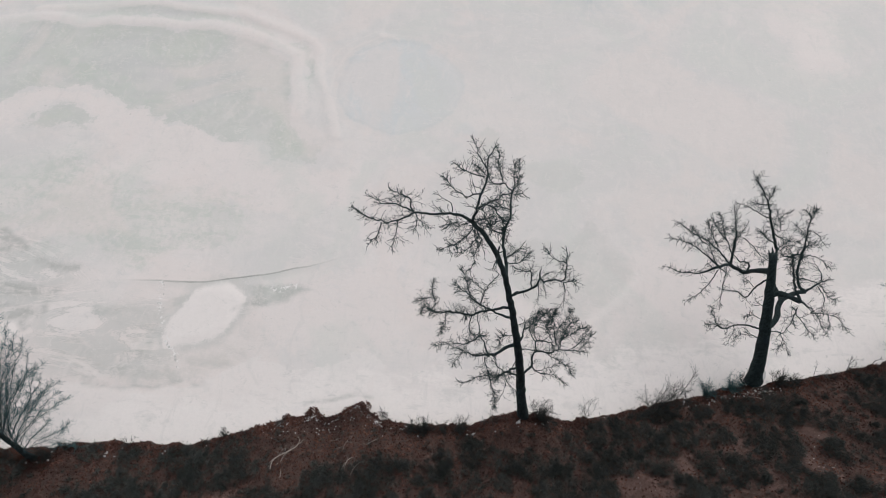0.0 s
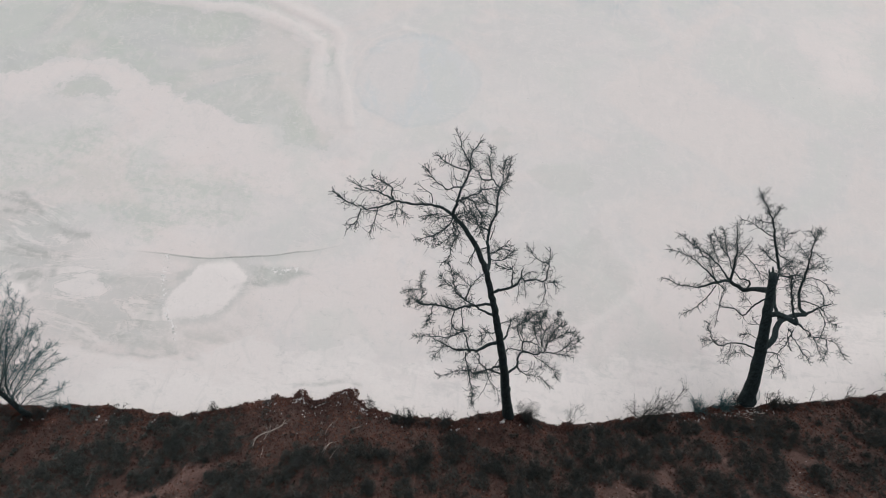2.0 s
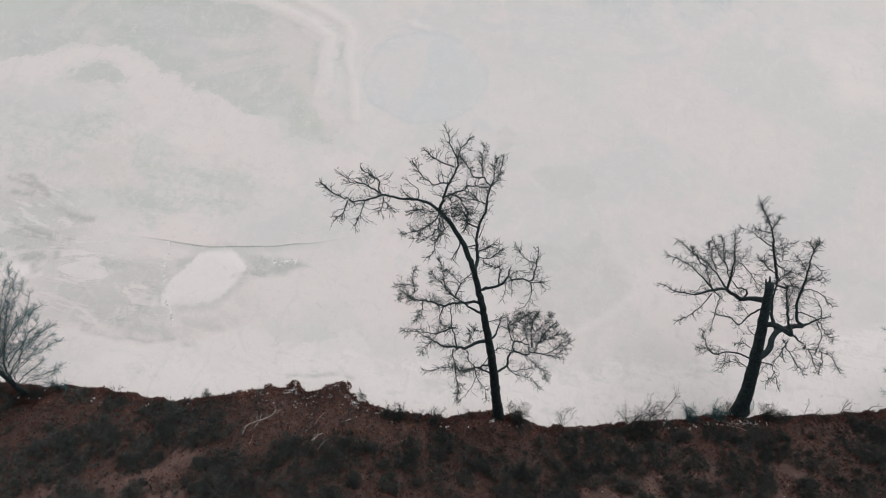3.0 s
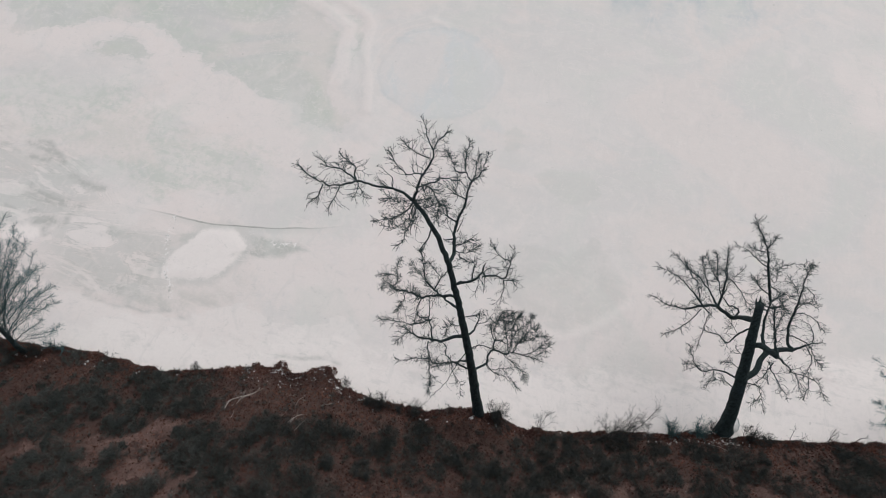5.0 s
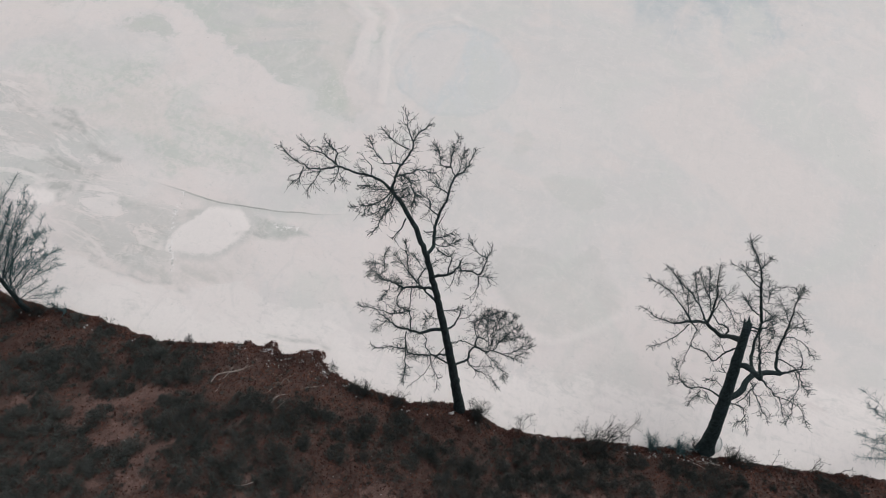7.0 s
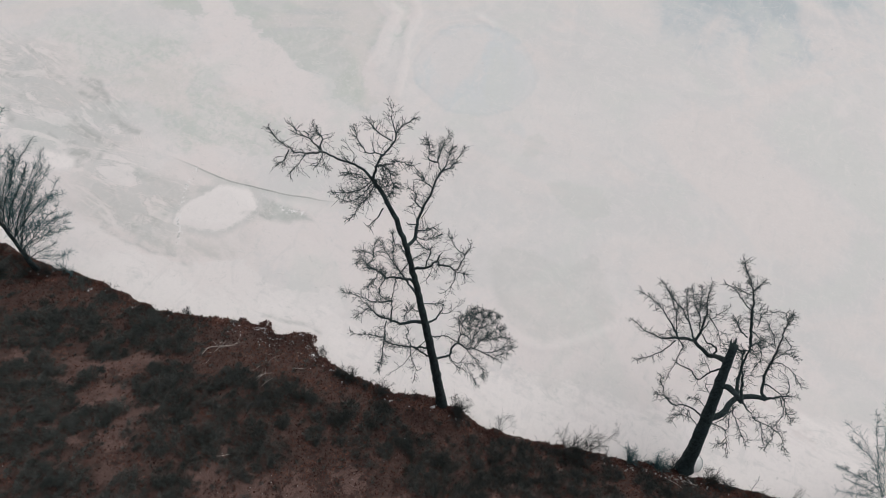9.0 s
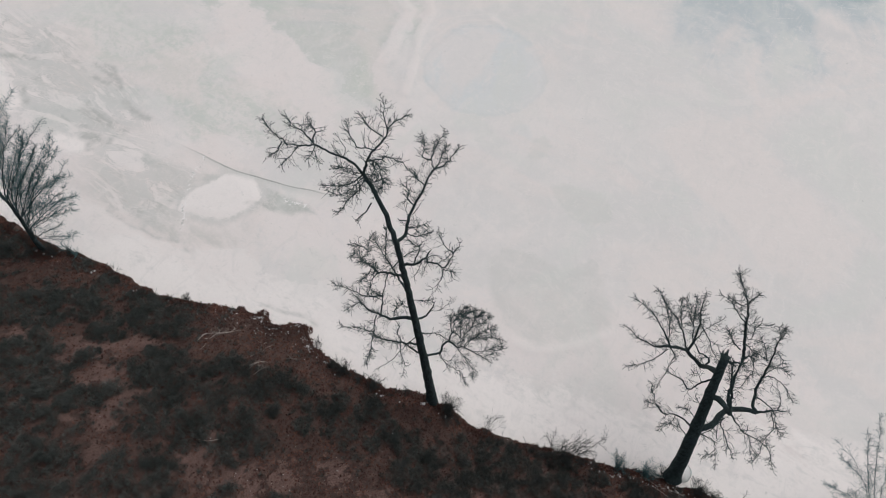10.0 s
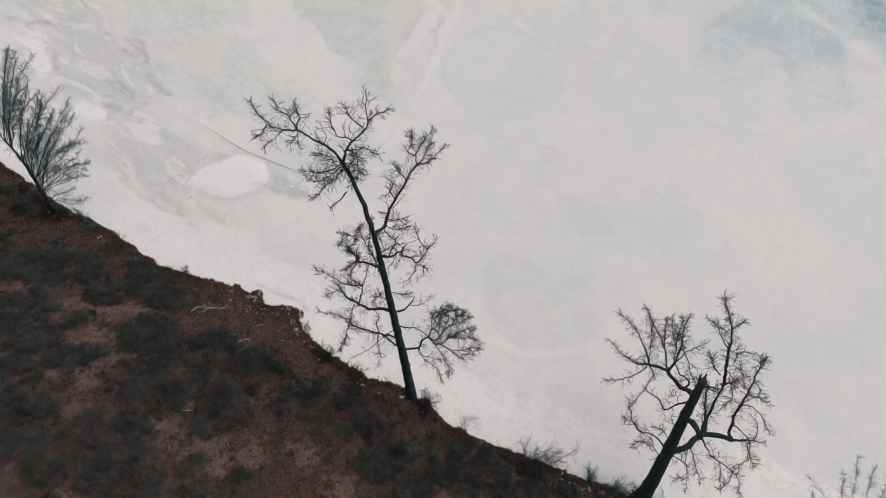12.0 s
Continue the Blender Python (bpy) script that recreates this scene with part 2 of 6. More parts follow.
LAKE = lake_material()
EARTH = earth_material()
BARK = bark_material("dark_bark", (0.018, 0.029, 0.031), (0.041, 0.060, 0.063))
TWIG = bark_material("twig_bark", (0.016, 0.033, 0.035), (0.037, 0.064, 0.066))
STEM = bark_material("grey_stem_bark", (0.034, 0.060, 0.066), (0.072, 0.110, 0.118))
BIRCH = bark_material("grey_bark", (0.054, 0.118, 0.128), (0.112, 0.210, 0.222))
HEATHER = sprig_material("heather", ((0.071, 0.080, 0.077), (0.116, 0.125, 0.118), (0.053, 0.064, 0.062)))
LEAF = sprig_material("dead_leaves", ((0.058, 0.031, 0.027), (0.152, 0.072, 0.055), (0.052, 0.030, 0.027)))
PALE = bark_material("pale_bark", (0.11, 0.175, 0.185), (0.19, 0.275, 0.288))
SHRUB = sprig_material("shrub_twigs", ((0.036, 0.043, 0.044), (0.062, 0.070, 0.069), (0.042, 0.044, 0.043)))
DEADWOOD = speckled_material("bleached_wood", (0.30, 0.265, 0.24), (0.56, 0.51, 0.47), 0.85, 18)
SNOW = speckled_material("old_snow", (0.50, 0.50, 0.51), (0.72, 0.72, 0.73), 0.7, 6)
ICE = speckled_material("wet_ice", (0.36, 0.39, 0.40), (0.50, 0.53, 0.54), 0.35, 4)
GREY_ICE = speckled_material("grey_ice", (0.66, 0.67, 0.67), (0.74, 0.735, 0.73), 0.5, 2)
STONE = speckled_material("pale_stone", (0.22, 0.20, 0.19), (0.42, 0.39, 0.37), 0.9, 9)


# ---- mesh helpers ----
def smooth(lo, hi, v):
    s = min(1.0, max(0.0, (v - lo) / (hi - lo)))
    return s * s * (3 - 2 * s)


def link_mesh(name, verts, faces, material, parent=None, label="", kind="", shade=True):
    me = bpy.data.meshes.new(name)
    me.from_pydata(verts, [], faces)
    me.materials.append(material)
    if shade:
        me.polygons.foreach_set("use_smooth", [True] * len(me.polygons))
    me.update()
    ob = new(name, me)
    if parent:
        ob.parent = parent
        ob.matrix_parent_inverse = parent.matrix_world.inverted()
    if label:
        ob["label"] = label
    if kind:
        ob["kind"] = kind
    return ob


def thing(name, at, label, category, group="", kind=""):
    ob = new(name)
    ob.location = at
    ob.matrix_world = Matrix.Translation(at)
    ob.empty_display_size = 0.2
    return tagged(ob, label, category, group, kind)


def tube(verts, faces, pts, radii, sides, rough=0.0, rng=None, tip=True):
    """A tapered tube along pts, appended to verts and faces."""
    pts = [Vector(p) for p in pts]
    n = len(pts)
    d = (pts[1] - pts[0]).normalized()
    side = d.orthogonal().normalized()
    first = len(verts)
    for i, p in enumerate(pts):
        if 0 < i < n - 1:
            d2 = (pts[i + 1] - pts[i - 1]).normalized()
        else:
            d2 = (pts[min(i + 1, n - 1)] - pts[max(i - 1, 0)]).normalized()
        side = (side - d2 * side.dot(d2)).normalized()
        up = d2.cross(side)
        for k in range(sides):
            a = 2 * math.pi * k / sides
            r = radii[i] * (1 + (rng.uniform(-rough, rough) if rough else 0))
            verts.append(p + (side * math.cos(a) + up * math.sin(a)) * r)
    for i in range(n - 1):
        for k in range(sides):
            a, b = first + i * sides + k, first + i * sides + (k + 1) % sides
            faces.append((a, b, b + sides, a + sides))
    if tip:
        faces.append(tuple(first + (n - 1) * sides + k for k in range(sides)))


def curve_through(pts, step):
    """Points at about even steps on a smooth curve through pts (Catmull-Rom), with the share of the length at each."""
    p = [Vector(v) for v in pts]
    p = [p[0] * 2 - p[1]] + p + [p[-1] * 2 - p[-2]]
    out = []
    for i in range(1, len(p) - 2):
        n = max(1, round((p[i + 1] - p[i]).length / step))
        for k in range(n):
            s = k / n
            a, b, c, e = p[i - 1], p[i], p[i + 1], p[i + 2]
            out.append(0.5 * ((2 * b) + (c - a) * s + (2 * a - 5 * b + 4 * c - e) * s * s + (3 * b - a - 3 * c + e) * s ** 3))
    out.append(p[-2])
    run = [0.0]
    for a, b in zip(out, out[1:]):
        run.append(run[-1] + (b - a).length)
    return out, [r / run[-1] for r in run], run[-1]


def twig(verts, faces, p, d, length, r, rng, depth, lift=0.06, curl=0.2, cone=0.0):
    """A crooked twig; its forks run on to about the same reach, so that the whole opens like a fan."""
    n = min(9, max(2, int(length / 0.075)))
    pts = [p.copy()]
    d = d.normalized()
    bend = Vector((rng.gauss(0, curl), rng.gauss(0, curl), rng.gauss(lift, curl)))
    kink = 0.15 + curl * 0.55
    for i in range(n):
        d = (d + bend * 0.55 + Vector((rng.gauss(0, kink), rng.gauss(0, kink), rng.gauss(0, kink)))).normalized()
        pts.append(pts[-1] + d * (length / n * rng.uniform(0.75, 1.25)))
    tube(verts, faces, pts, [r * (1 - 0.55 * i / n) for i in range(n + 1)], 3, tip=False)
    if rng.random() < cone:
        q, c, k = pts[-1], rng.uniform(0.009, 0.016), len(verts)
        verts += [q + Vector((c, 0, 0)), q + Vector((0, c, 0)), q - Vector((c, 0, 0)), q - Vector((0, c, 0)), q + Vector((0, 0, c * 1.4)), q - Vector((0, 0, c * 1.4))]
        faces += [(k, k + 1, k + 4), (k + 1, k + 2, k + 4), (k + 2, k + 3, k + 4), (k + 3, k, k + 4), (k + 1, k, k + 5), (k + 2, k + 1, k + 5), (k + 3, k + 2, k + 5), (k, k + 3, k + 5)]
    if depth > 0:
        for i in range(2 if n > 4 else 1, n):
            if rng.random() < 0.66:
                ax = Vector((rng.gauss(0, 1), rng.gauss(0, 1), rng.gauss(0, 1)))
                along = (pts[i] - pts[i - 1]).normalized()
                off = along + (ax - along * ax.dot(along)).normalized() * rng.uniform(0.45, 1.15)
                left = length * (1.02 - i / n)
                twig(verts, faces, pts[i], off, left * rng.uniform(0.4, 0.95), max(0.0032, r * (0.85 - 0.35 * i / n)), rng, depth - 1, lift, curl, cone)


class Tree:
    """A bare tree: a trunk, limbs, the branches of each limb, and their fine twigs."""

    def __init__(self, at, label, category, bark, twig_bark, seed, reach, fine, spread=1.0, bushy=1.0, cone=0.0):
        self.root = thing("tree", at, label, category)
        self.bark, self.twig_bark, self.reach, self.fine, self.spread = bark, twig_bark, reach, fine, spread
        self.bushy, self.cone = bushy, cone
        self.rng = random.Random(seed)
        self.limbs, self.twigs = {}, {}

    def limb(self, kind, r0, r1, dense, *pts):
        rng = self.rng
        line, share, length = curve_through(pts, 0.10 if r0 < 0.15 else 0.25)
        for i in range(1, len(line) - 1):
            k = 0.014 if kind != "trunk" else 0.012
            sway = noise.noise_vector(line[i] * 2.3) * (0.0 if kind == "trunk" else 0.055 * min(1.0, share[i] * 4))
            line[i] = line[i] + sway + Vector((rng.gauss(0, k), rng.gauss(0, k), rng.gauss(0, k)))
        if kind != "trunk":
            r0, r1 = r0 * 0.84, min(r1, 0.007 + r1 * 0.25) if dense > 0 else r1
        flare = 0.18 if kind == "trunk" else 0.0
        radii = [(r0 + (r1 - r0) * s ** 0.85) * (1 + flare * max(0, 1 - s * 14)) for s in share]
        if r0 > 0.02:
            radii = [r * (rng.uniform(0.97, 1.04) if kind == "trunk" else rng.uniform(0.92, 1.1)) for r in radii]
        wood = ([], [])
        tube(*wood, line, radii, 14 if r0 > 0.15 else 8 if r0 > 0.04 else 5, 0.06 if r0 > 0.03 else 0.0, rng)
        if kind == "trunk":
            link_mesh("trunk", *wood, self.bark, self.root)
        elif kind in self.limbs:
            link_mesh("branch", *wood, self.bark, self.limbs[kind])
        else:
            self.limbs[kind] = link_mesh("limb", *wood, self.bark, self.root)
        if dense <= 0:
            return
        tw = self.twigs.setdefault(kind, ([], []))
        for _ in range(int(length * dense * self.bushy * 6.5 / self.reach ** 0.5) + 3):
            s = rng.random() ** 0.55
            if s < 0.15:
                continue
            i = min(len(line) - 1, max(1, int(s * (len(line) - 1) + 0.5)))
            along = (line[i] - line[i - 1]).normalized()
            ax = Vector((rng.gauss(0, 1), rng.gauss(0, 1), rng.gauss(0.2, 1)))
            off = along * rng.uniform(0.5, 1.5) + (ax - along * ax.dot(along)).normalized() * self.spread
            twig(*tw, line[i], off, self.reach * rng.uniform(0.35, 1.0) * (1.12 - 0.72 * s), self.fine * rng.uniform(0.8, 1.5), rng, 3, 0.03, 0.26 * self.spread, self.cone)

    def finish(self):
        for kind, (v, f) in self.twigs.items():
            link_mesh("twig_spray", v, f, self.twig_bark, self.limbs[kind], "fine bare twigs", "stuff")
        return self.root


# ---- lie of the land ----
SHORE = ((-400, -95), (-120, -28), (-60, -10), (-40, -3.5), (-30, -0.3), (-23.5, 1.0), (-19, 1.3), (-16, 1.9), (-13.2, 2.25), (-10.9, 2.4),
         (-9.3, 3.1), (-7.4, 3.85), (-6.3, 4.2), (-5.7, 4.45), (-5.1, 4.38), (-4.4, 4.62), (-3.6, 5.15), (-3.1, 4.75), (-1.8, 4.4), (0.0, 4.5), (1.7, 4.75), (3.2, 5.4), (4.6, 5.55), (6.5, 5.45),
         (9.1, 6.1), (11.8, 7.15), (14.6, 7.9), (18.7, 9.0), (21.9, 10.0), (30, 12.5), (60, 22), (120, 40), (400, 110))
SX, SY = np.array([p[0] for p in SHORE], float), np.array([p[1] - 0.12 for p in SHORE], float)


def shore(x):
    n = noise.noise((x * 0.9, 3.1, 0)) * 0.16 + noise.noise((x * 3.1, 7.7, 0)) * 0.13 + noise.noise((x * 9.0, 1.7, 0)) * 0.08
    return float(np.interp(x, SX, SY)) + n


def ground(x, y):
    """Height of the bank."""
    d = float(np.interp(x, SX, SY)) - y
    d2 = d + noise.noise((x * 0.9, 3.1, 0)) * 0.16 + noise.noise((x * 3.1, 7.7, 0)) * 0.13 + noise.noise((x * 9.0, 1.7, 0)) * 0.08
    if d2 < 0:
        return 0.30 + d2 * 1.3
    slope = 0.78 + 0.28 * smooth(5, 14, x)
    z = 0.30 + slope * (d2 if d2 < 9 else 9 + 14 * (1 - math.exp(-(d2 - 9) / 14)))
    z += 0.55 * math.exp(-((x - 3.8) ** 2 / 1.6 + (y - 5.0) ** 2 / 0.9)) + 0.45 * math.exp(-((x + 3.5) ** 2 / 0.8 + (y - 4.9) ** 2 / 0.5))
    k = smooth(0.0, 1.0, d2)
    z += k * (noise.fractal((x * 0.45, y * 0.45, 2.0), 1.0, 2.0, 4) * 0.22 + noise.fractal((x * 2.4, y * 2.4, 5.0), 1.0, 2.0, 3) * 0.05)
    return z


# ---- cover of the bank: cushions of heather with bare earth between, as x, y, size ----
CUSHIONS_WEST = (
    (-14.8, -1.9, 0.75), (-14.5, -1.2, 1.03), (-13.3, -1.0, 1.28), (-12.8, 0.0, 1.18), (-12.1, -2.3, 0.48), (-11.3, -3.0, 1.16), (-11.3, 2.2, 1.12), (-10.4, -0.2, 1.01),
    (-10.2, -3.8, 0.77), (-9.7, 1.2, 1.18), (-9.3, -3.0, 1.00), (-9.2, -1.6, 0.52), (-8.4, 1.8, 1.18), (-8.0, -4.1, 0.83), (-7.3, -2.7, 0.76), (-7.1, -2.2, 0.55),
    (-7.1, 2.9, 0.75), (-7.0, -4.7, 0.89), (-6.7, -0.4, 1.18), (-5.8, -4.1, 0.69), (-5.8, 0.2, 0.83), (-5.2, -0.5, 0.92), (-5.0, 0.4, 0.71), (-4.9, -1.9, 0.86),
    (-4.9, -4.9, 0.56), (-4.6, 1.5, 0.78), (-4.0, -1.7, 0.85), (-3.9, -5.5, 0.71), (-3.5, -4.3, 0.65), (-3.5, -0.0, 0.68), (-3.5, 1.2, 0.76), (-3.4, -3.3, 0.69),)
CUSHIONS_MIDWEST = (
    (-3.3, -5.9, 0.78), (-3.2, -4.0, 0.57), (-3.0, -1.6, 0.74), (-3.0, 1.1, 0.83), (-2.9, -3.0, 0.70), (-2.7, -5.4, 0.80), (-2.7, -0.7, 0.66), (-2.6, 1.7, 0.97),
    (-2.5, -6.0, 0.69), (-2.3, 2.3, 0.74), (-2.3, 1.4, 0.54), (-2.2, -3.1, 0.59), (-1.9, 2.3, 0.72), (-1.7, 0.0, 0.68), (-1.6, 2.3, 0.49), (-1.5, -4.9, 0.54),
    (-1.4, -0.9, 0.91), (-1.4, -4.0, 0.47), (-1.3, 1.0, 0.42), (-1.1, 4.5, 0.42), (-0.9, 2.3, 0.36), (-0.7, -0.6, 0.65), (-0.5, -3.8, 0.56), (0.0, 2.7, 0.37),
    (0.2, -2.6, 0.43), (0.3, 2.3, 0.68), (0.3, 1.1, 0.46), (0.6, 3.1, 0.59), (1.0, -3.0, 0.57), (1.6, 1.8, 0.52), (1.7, -1.9, 0.56), (1.8, 2.3, 0.50),)
CUSHIONS_MID = (
    (1.9, 3.5, 0.62), (2.2, 3.0, 0.61), (3.0, 3.2, 0.60), (3.1, 2.1, 0.40), (3.8, 2.8, 0.52), (4.7, 3.6, 0.66), (4.8, 1.6, 0.61), (5.0, 4.5, 0.59),
    (5.0, 2.8, 0.46), (5.1, 1.8, 0.68), (5.4, 4.1, 0.53), (5.5, 2.0, 0.77), (5.6, 3.3, 0.65), (5.8, 4.3, 0.56), (6.8, 3.4, 0.51), (6.9, 4.1, 0.71),
    (7.1, 2.2, 0.81), (7.7, 4.5, 0.77), (7.7, 3.5, 0.75), (7.9, 5.0, 0.67), (8.4, 5.2, 0.67), (8.5, 3.7, 0.56), (8.6, 4.4, 0.65), (8.7, 4.8, 0.78),
    (9.7, 3.4, 0.48), (9.7, 4.5, 0.79), (9.9, 6.3, 0.54), (10.3, 4.9, 0.64), (10.4, 5.4, 0.70), (10.6, 6.1, 0.68), (10.7, 5.0, 0.70), (10.7, 2.5, 0.77),)
CUSHIONS_EAST = (
    (11.1, 5.6, 0.65), (11.5, 4.0, 0.43), (11.5, 5.4, 0.81), (11.8, 3.7, 0.81), (12.2, 6.4, 0.52), (12.3, 5.1, 0.68), (12.5, 3.5, 0.79), (13.7, 4.9, 0.62),
    (13.7, 4.4, 0.47), (13.9, 6.7, 0.68), (14.1, 3.8, 0.50), (14.3, 2.9, 0.64), (14.4, 5.3, 0.63), (14.9, 4.8, 0.54), (15.1, 6.7, 0.84), (15.3, 3.1, 0.74),
    (16.2, 6.8, 0.90), (16.5, 3.2, 0.46), (16.6, 4.6, 0.53), (16.8, 6.4, 0.76), (17.8, 6.1, 0.45), (18.1, 5.3, 0.51),)
CUSHIONS_FAR = ((-7.9, -4.6, 0.7), (-6.1, -4.9, 0.8), (-5.2, -5.4, 0.8), (-4.3, -4.8, 0.6), (-8.7, -3.2, 0.6), (-9.7, -4.4, 0.8), (-18.6, 0.4, 1.0), (-20.2, 0.1, 1.1), (-15.2, 1.4, 0.5), (-13.7, 1.6, 0.5), (-16.3, -1.9, 1.0), (-14.6, -2.9, 1.1), (-9.0, -5.2, 1.3), (-11.0, -4.6, 1.1), (-1.6, -4.2, 1.0), (-11.3, 1.5, 0.5),
                (19.9, 7.4, 1.0), (19.6, 5.6, 1.0), (21.0, 8.4, 0.9))
BARE_WEST = (
    (-12.8, -2.3, 0.58), (-10.7, -1.8, 0.52), (-10.1, -2.3, 0.46), (-10.0, -1.3, 0.63), (-9.3, -0.9, 0.74), (-8.9, -3.8, 0.65), (-8.5, -0.1, 0.64), (-8.5, -2.3, 0.44),
    (-8.1, -3.7, 0.60), (-7.9, -1.6, 0.55), (-7.1, -3.5, 0.41), (-7.0, -1.6, 0.44), (-6.4, -2.0, 0.57), (-6.0, -2.5, 0.60), (-5.4, -1.3, 0.53), (-4.7, -3.6, 0.39),
    (-3.9, -3.7, 0.29), (-2.4, -1.2, 0.33), (-2.0, -5.6, 0.27), (-2.0, -4.0, 0.29), (-2.0, -1.7, 0.41), (-1.9, -2.4, 0.49), (-1.1, -1.6, 0.73), (-1.1, -2.3, 0.57),
    (-0.2, -1.8, 0.58), (0.6, -1.8, 0.49), (1.2, -0.9, 0.55), (1.5, -1.5, 0.40), (2.7, 0.3, 0.56), (5.0, 0.3, 0.49), (7.3, 2.4, 0.66), (7.8, 2.4, 0.42),)
BARE_MIDWEST = (
    (8.4, 2.9, 0.43), (8.4, 2.5, 0.56), (8.8, 3.7, 0.49), (9.0, 3.1, 0.57), (9.2, 3.8, 0.34), (9.3, 2.7, 0.51), (9.8, 2.6, 0.41), (10.5, 3.1, 0.41),
    (10.8, 3.5, 0.42), (10.8, 4.1, 0.25), (11.5, 2.7, 0.31), (12.6, 2.8, 0.39), (12.6, 4.4, 0.43), (12.8, 5.0, 0.34), (12.9, 4.3, 0.33), (13.0, 3.3, 0.49),
    (13.1, 3.0, 0.39), (14.1, 3.4, 0.39), (15.1, 3.8, 0.49), (15.4, 4.6, 0.32), (15.5, 3.6, 0.39), (16.3, 5.4, 0.33), (19.5, 7.9, 0.42), (20.3, 8.2, 0.42),)


def value_noise(x, y, seed):
    xi, yi = np.floor(x).astype(int), np.floor(y).astype(int)
    fx, fy = x - xi, y - yi
    fx, fy = fx * fx * (3 - 2 * fx), fy * fy * (3 - 2 * fy)

    def h(i, j):
        v = np.sin(i * 127.1 + j * 311.7 + seed * 74.7) * 43758.5453
        return v - np.floor(v)

    return (h(xi, yi) * (1 - fx) + h(xi + 1, yi) * fx) * (1 - fy) + (h(xi, yi + 1) * (1 - fx) + h(xi + 1, yi + 1) * fx) * fy


def rough_noise(x, y, scale, seed):
    """Fractal noise about nought."""
    v, k = 0.0, 1.0
    for o in range(4):
        v = v + (value_noise(x * scale + o * 7.3, y * scale - o * 3.9, seed + o) - 0.5) * k
        scale, k = scale * 2.1, k * 0.55
    return v


class Cover:
    """Heather and bareness on a grid over the bank, read off between its nodes."""
    cell, x0, y0 = 0.08, -27.0, -14.0

    def __init__(self):
        X, Y = np.meshgrid(np.arange(self.x0, 27, self.cell), np.arange(self.y0, 13, self.cell), indexing="ij")
        wx, wy = X + rough_noise(X, Y, 0.9, 21) * 0.40, Y + rough_noise(X, Y, 0.9, 31) * 0.40
        fray = rough_noise(X, Y, 2.2, 41)
        bare = np.zeros(X.shape)
        for cx, cy, s in BARE_WEST + BARE_MIDWEST:
            bare = np.maximum(bare, np.exp(-(((wx - cx) * 0.85) ** 2 + ((wy - cy) * 1.1) ** 2) / (s * s * 1.1)))
        bare = np.clip(bare * (1.15 + 1.5 * fray), 0, 1)
        tuft = np.zeros(X.shape)
        for cx, cy, s in CUSHIONS_WEST + CUSHIONS_MIDWEST + CUSHIONS_MID + CUSHIONS_EAST + CUSHIONS_FAR:
            tuft = np.maximum(tuft, np.sqrt(np.clip(1 - (((wx - cx) ** 2 + ((wy - cy) * 1.1) ** 2) / (s * s * 1.5)), 0, 1)))
        wild = np.clip(rough_noise(X, Y, 0.55, 51) * 2.6 + 0.15, 0, 1)
        away = np.clip(np.maximum(np.maximum(-16.5 - X, X - 18.5), np.interp(X, SX, SY) - Y - 8.5) / 1.5, 0, 1)
        small = np.clip(rough_noise(X, Y, 1.5, 61) * 3.0 - 0.25, 0, 1) * 0.5
        tuft = np.maximum(np.maximum(tuft, wild * away), small * (1 - bare))
        d = np.interp(X, SX, SY) - Y
        litter = 1 - np.clip((d + rough_noise(X, Y, 0.6, 71) * 1.6 - 0.6) / 1.3, 0, 1)
        litter = litter * np.where(X > 6, 0.35, np.where(X < -8, 0.3, 1.0))
        red = np.exp(-((X + 3.9) ** 2 / 5.0 + (Y - 3.8) ** 2 / 1.4))
        self.bare = bare * (1 - 0.5 * tuft)
        self.heath = np.clip(tuft * (1 + 0.9 * fray) * (1 - 0.85 * litter) * (1 - 0.85 * red), 0.02, 1)

    def at(self, field, x, y):
        u, v = (x - self.x0) / self.cell, (y - self.y0) / self.cell
        i, j = min(max(int(u), 0), field.shape[0] - 2), min(max(int(v), 0), field.shape[1] - 2)
        fu, fv = min(max(u - i, 0.0), 1.0), min(max(v - j, 0.0), 1.0)
        return float((field[i, j] * (1 - fu) + field[i + 1, j] * fu) * (1 - fv) + (field[i, j + 1] * (1 - fu) + field[i + 1, j + 1] * fu) * fv)


COVER = Cover()


def bareness(x, y):
    return COVER.at(COVER.bare, x, y)


def heathery(x, y):
    return COVER.at(COVER.heath, x, y)


def steps(lo, hi, fine, far, grow=1.35):
    out = list(np.arange(lo, hi + 1e-6, fine))
    a, s = lo, fine
    while a > -far:
        s *= grow
        a -= s
        out.insert(0, a)
    a, s = hi, fine
    while a < far:
        s *= grow
        a += s
        out.append(a)
    return out


def grid_faces(nx, ny):
    return [(i * ny + j, (i + 1) * ny + j, (i + 1) * ny + j + 1, i * ny + j + 1) for i in range(nx - 1) for j in range(ny - 1)]


def build_bank():
    xs = steps(-26.0, 25.0, 0.11, 380)
    ds = [-0.45, -0.3, -0.2, -0.12, -0.06] + list(np.arange(0, 10.5, 0.11)) + [11, 12, 13.5, 15, 18, 22, 28, 36, 50, 80, 140, 300]
    verts, bare = [], []
    for x in xs:
        y0 = shore(x)
        for d in ds:
            y = y0 - d
            verts.append((x, y, ground(x, y)))
            bare.append(bareness(x, y) if d < 12 else 0.2)
    ob = link_mesh("ground", verts, [f[::-1] for f in grid_faces(len(xs), len(ds))], EARTH)
    a = ob.data.attributes.new("bare", "FLOAT", "POINT")
    a.data.foreach_set("value", bare)
    return tagged(ob, "steep reddish-brown earth bank with bare pinkish patches", "bank", kind="structure")


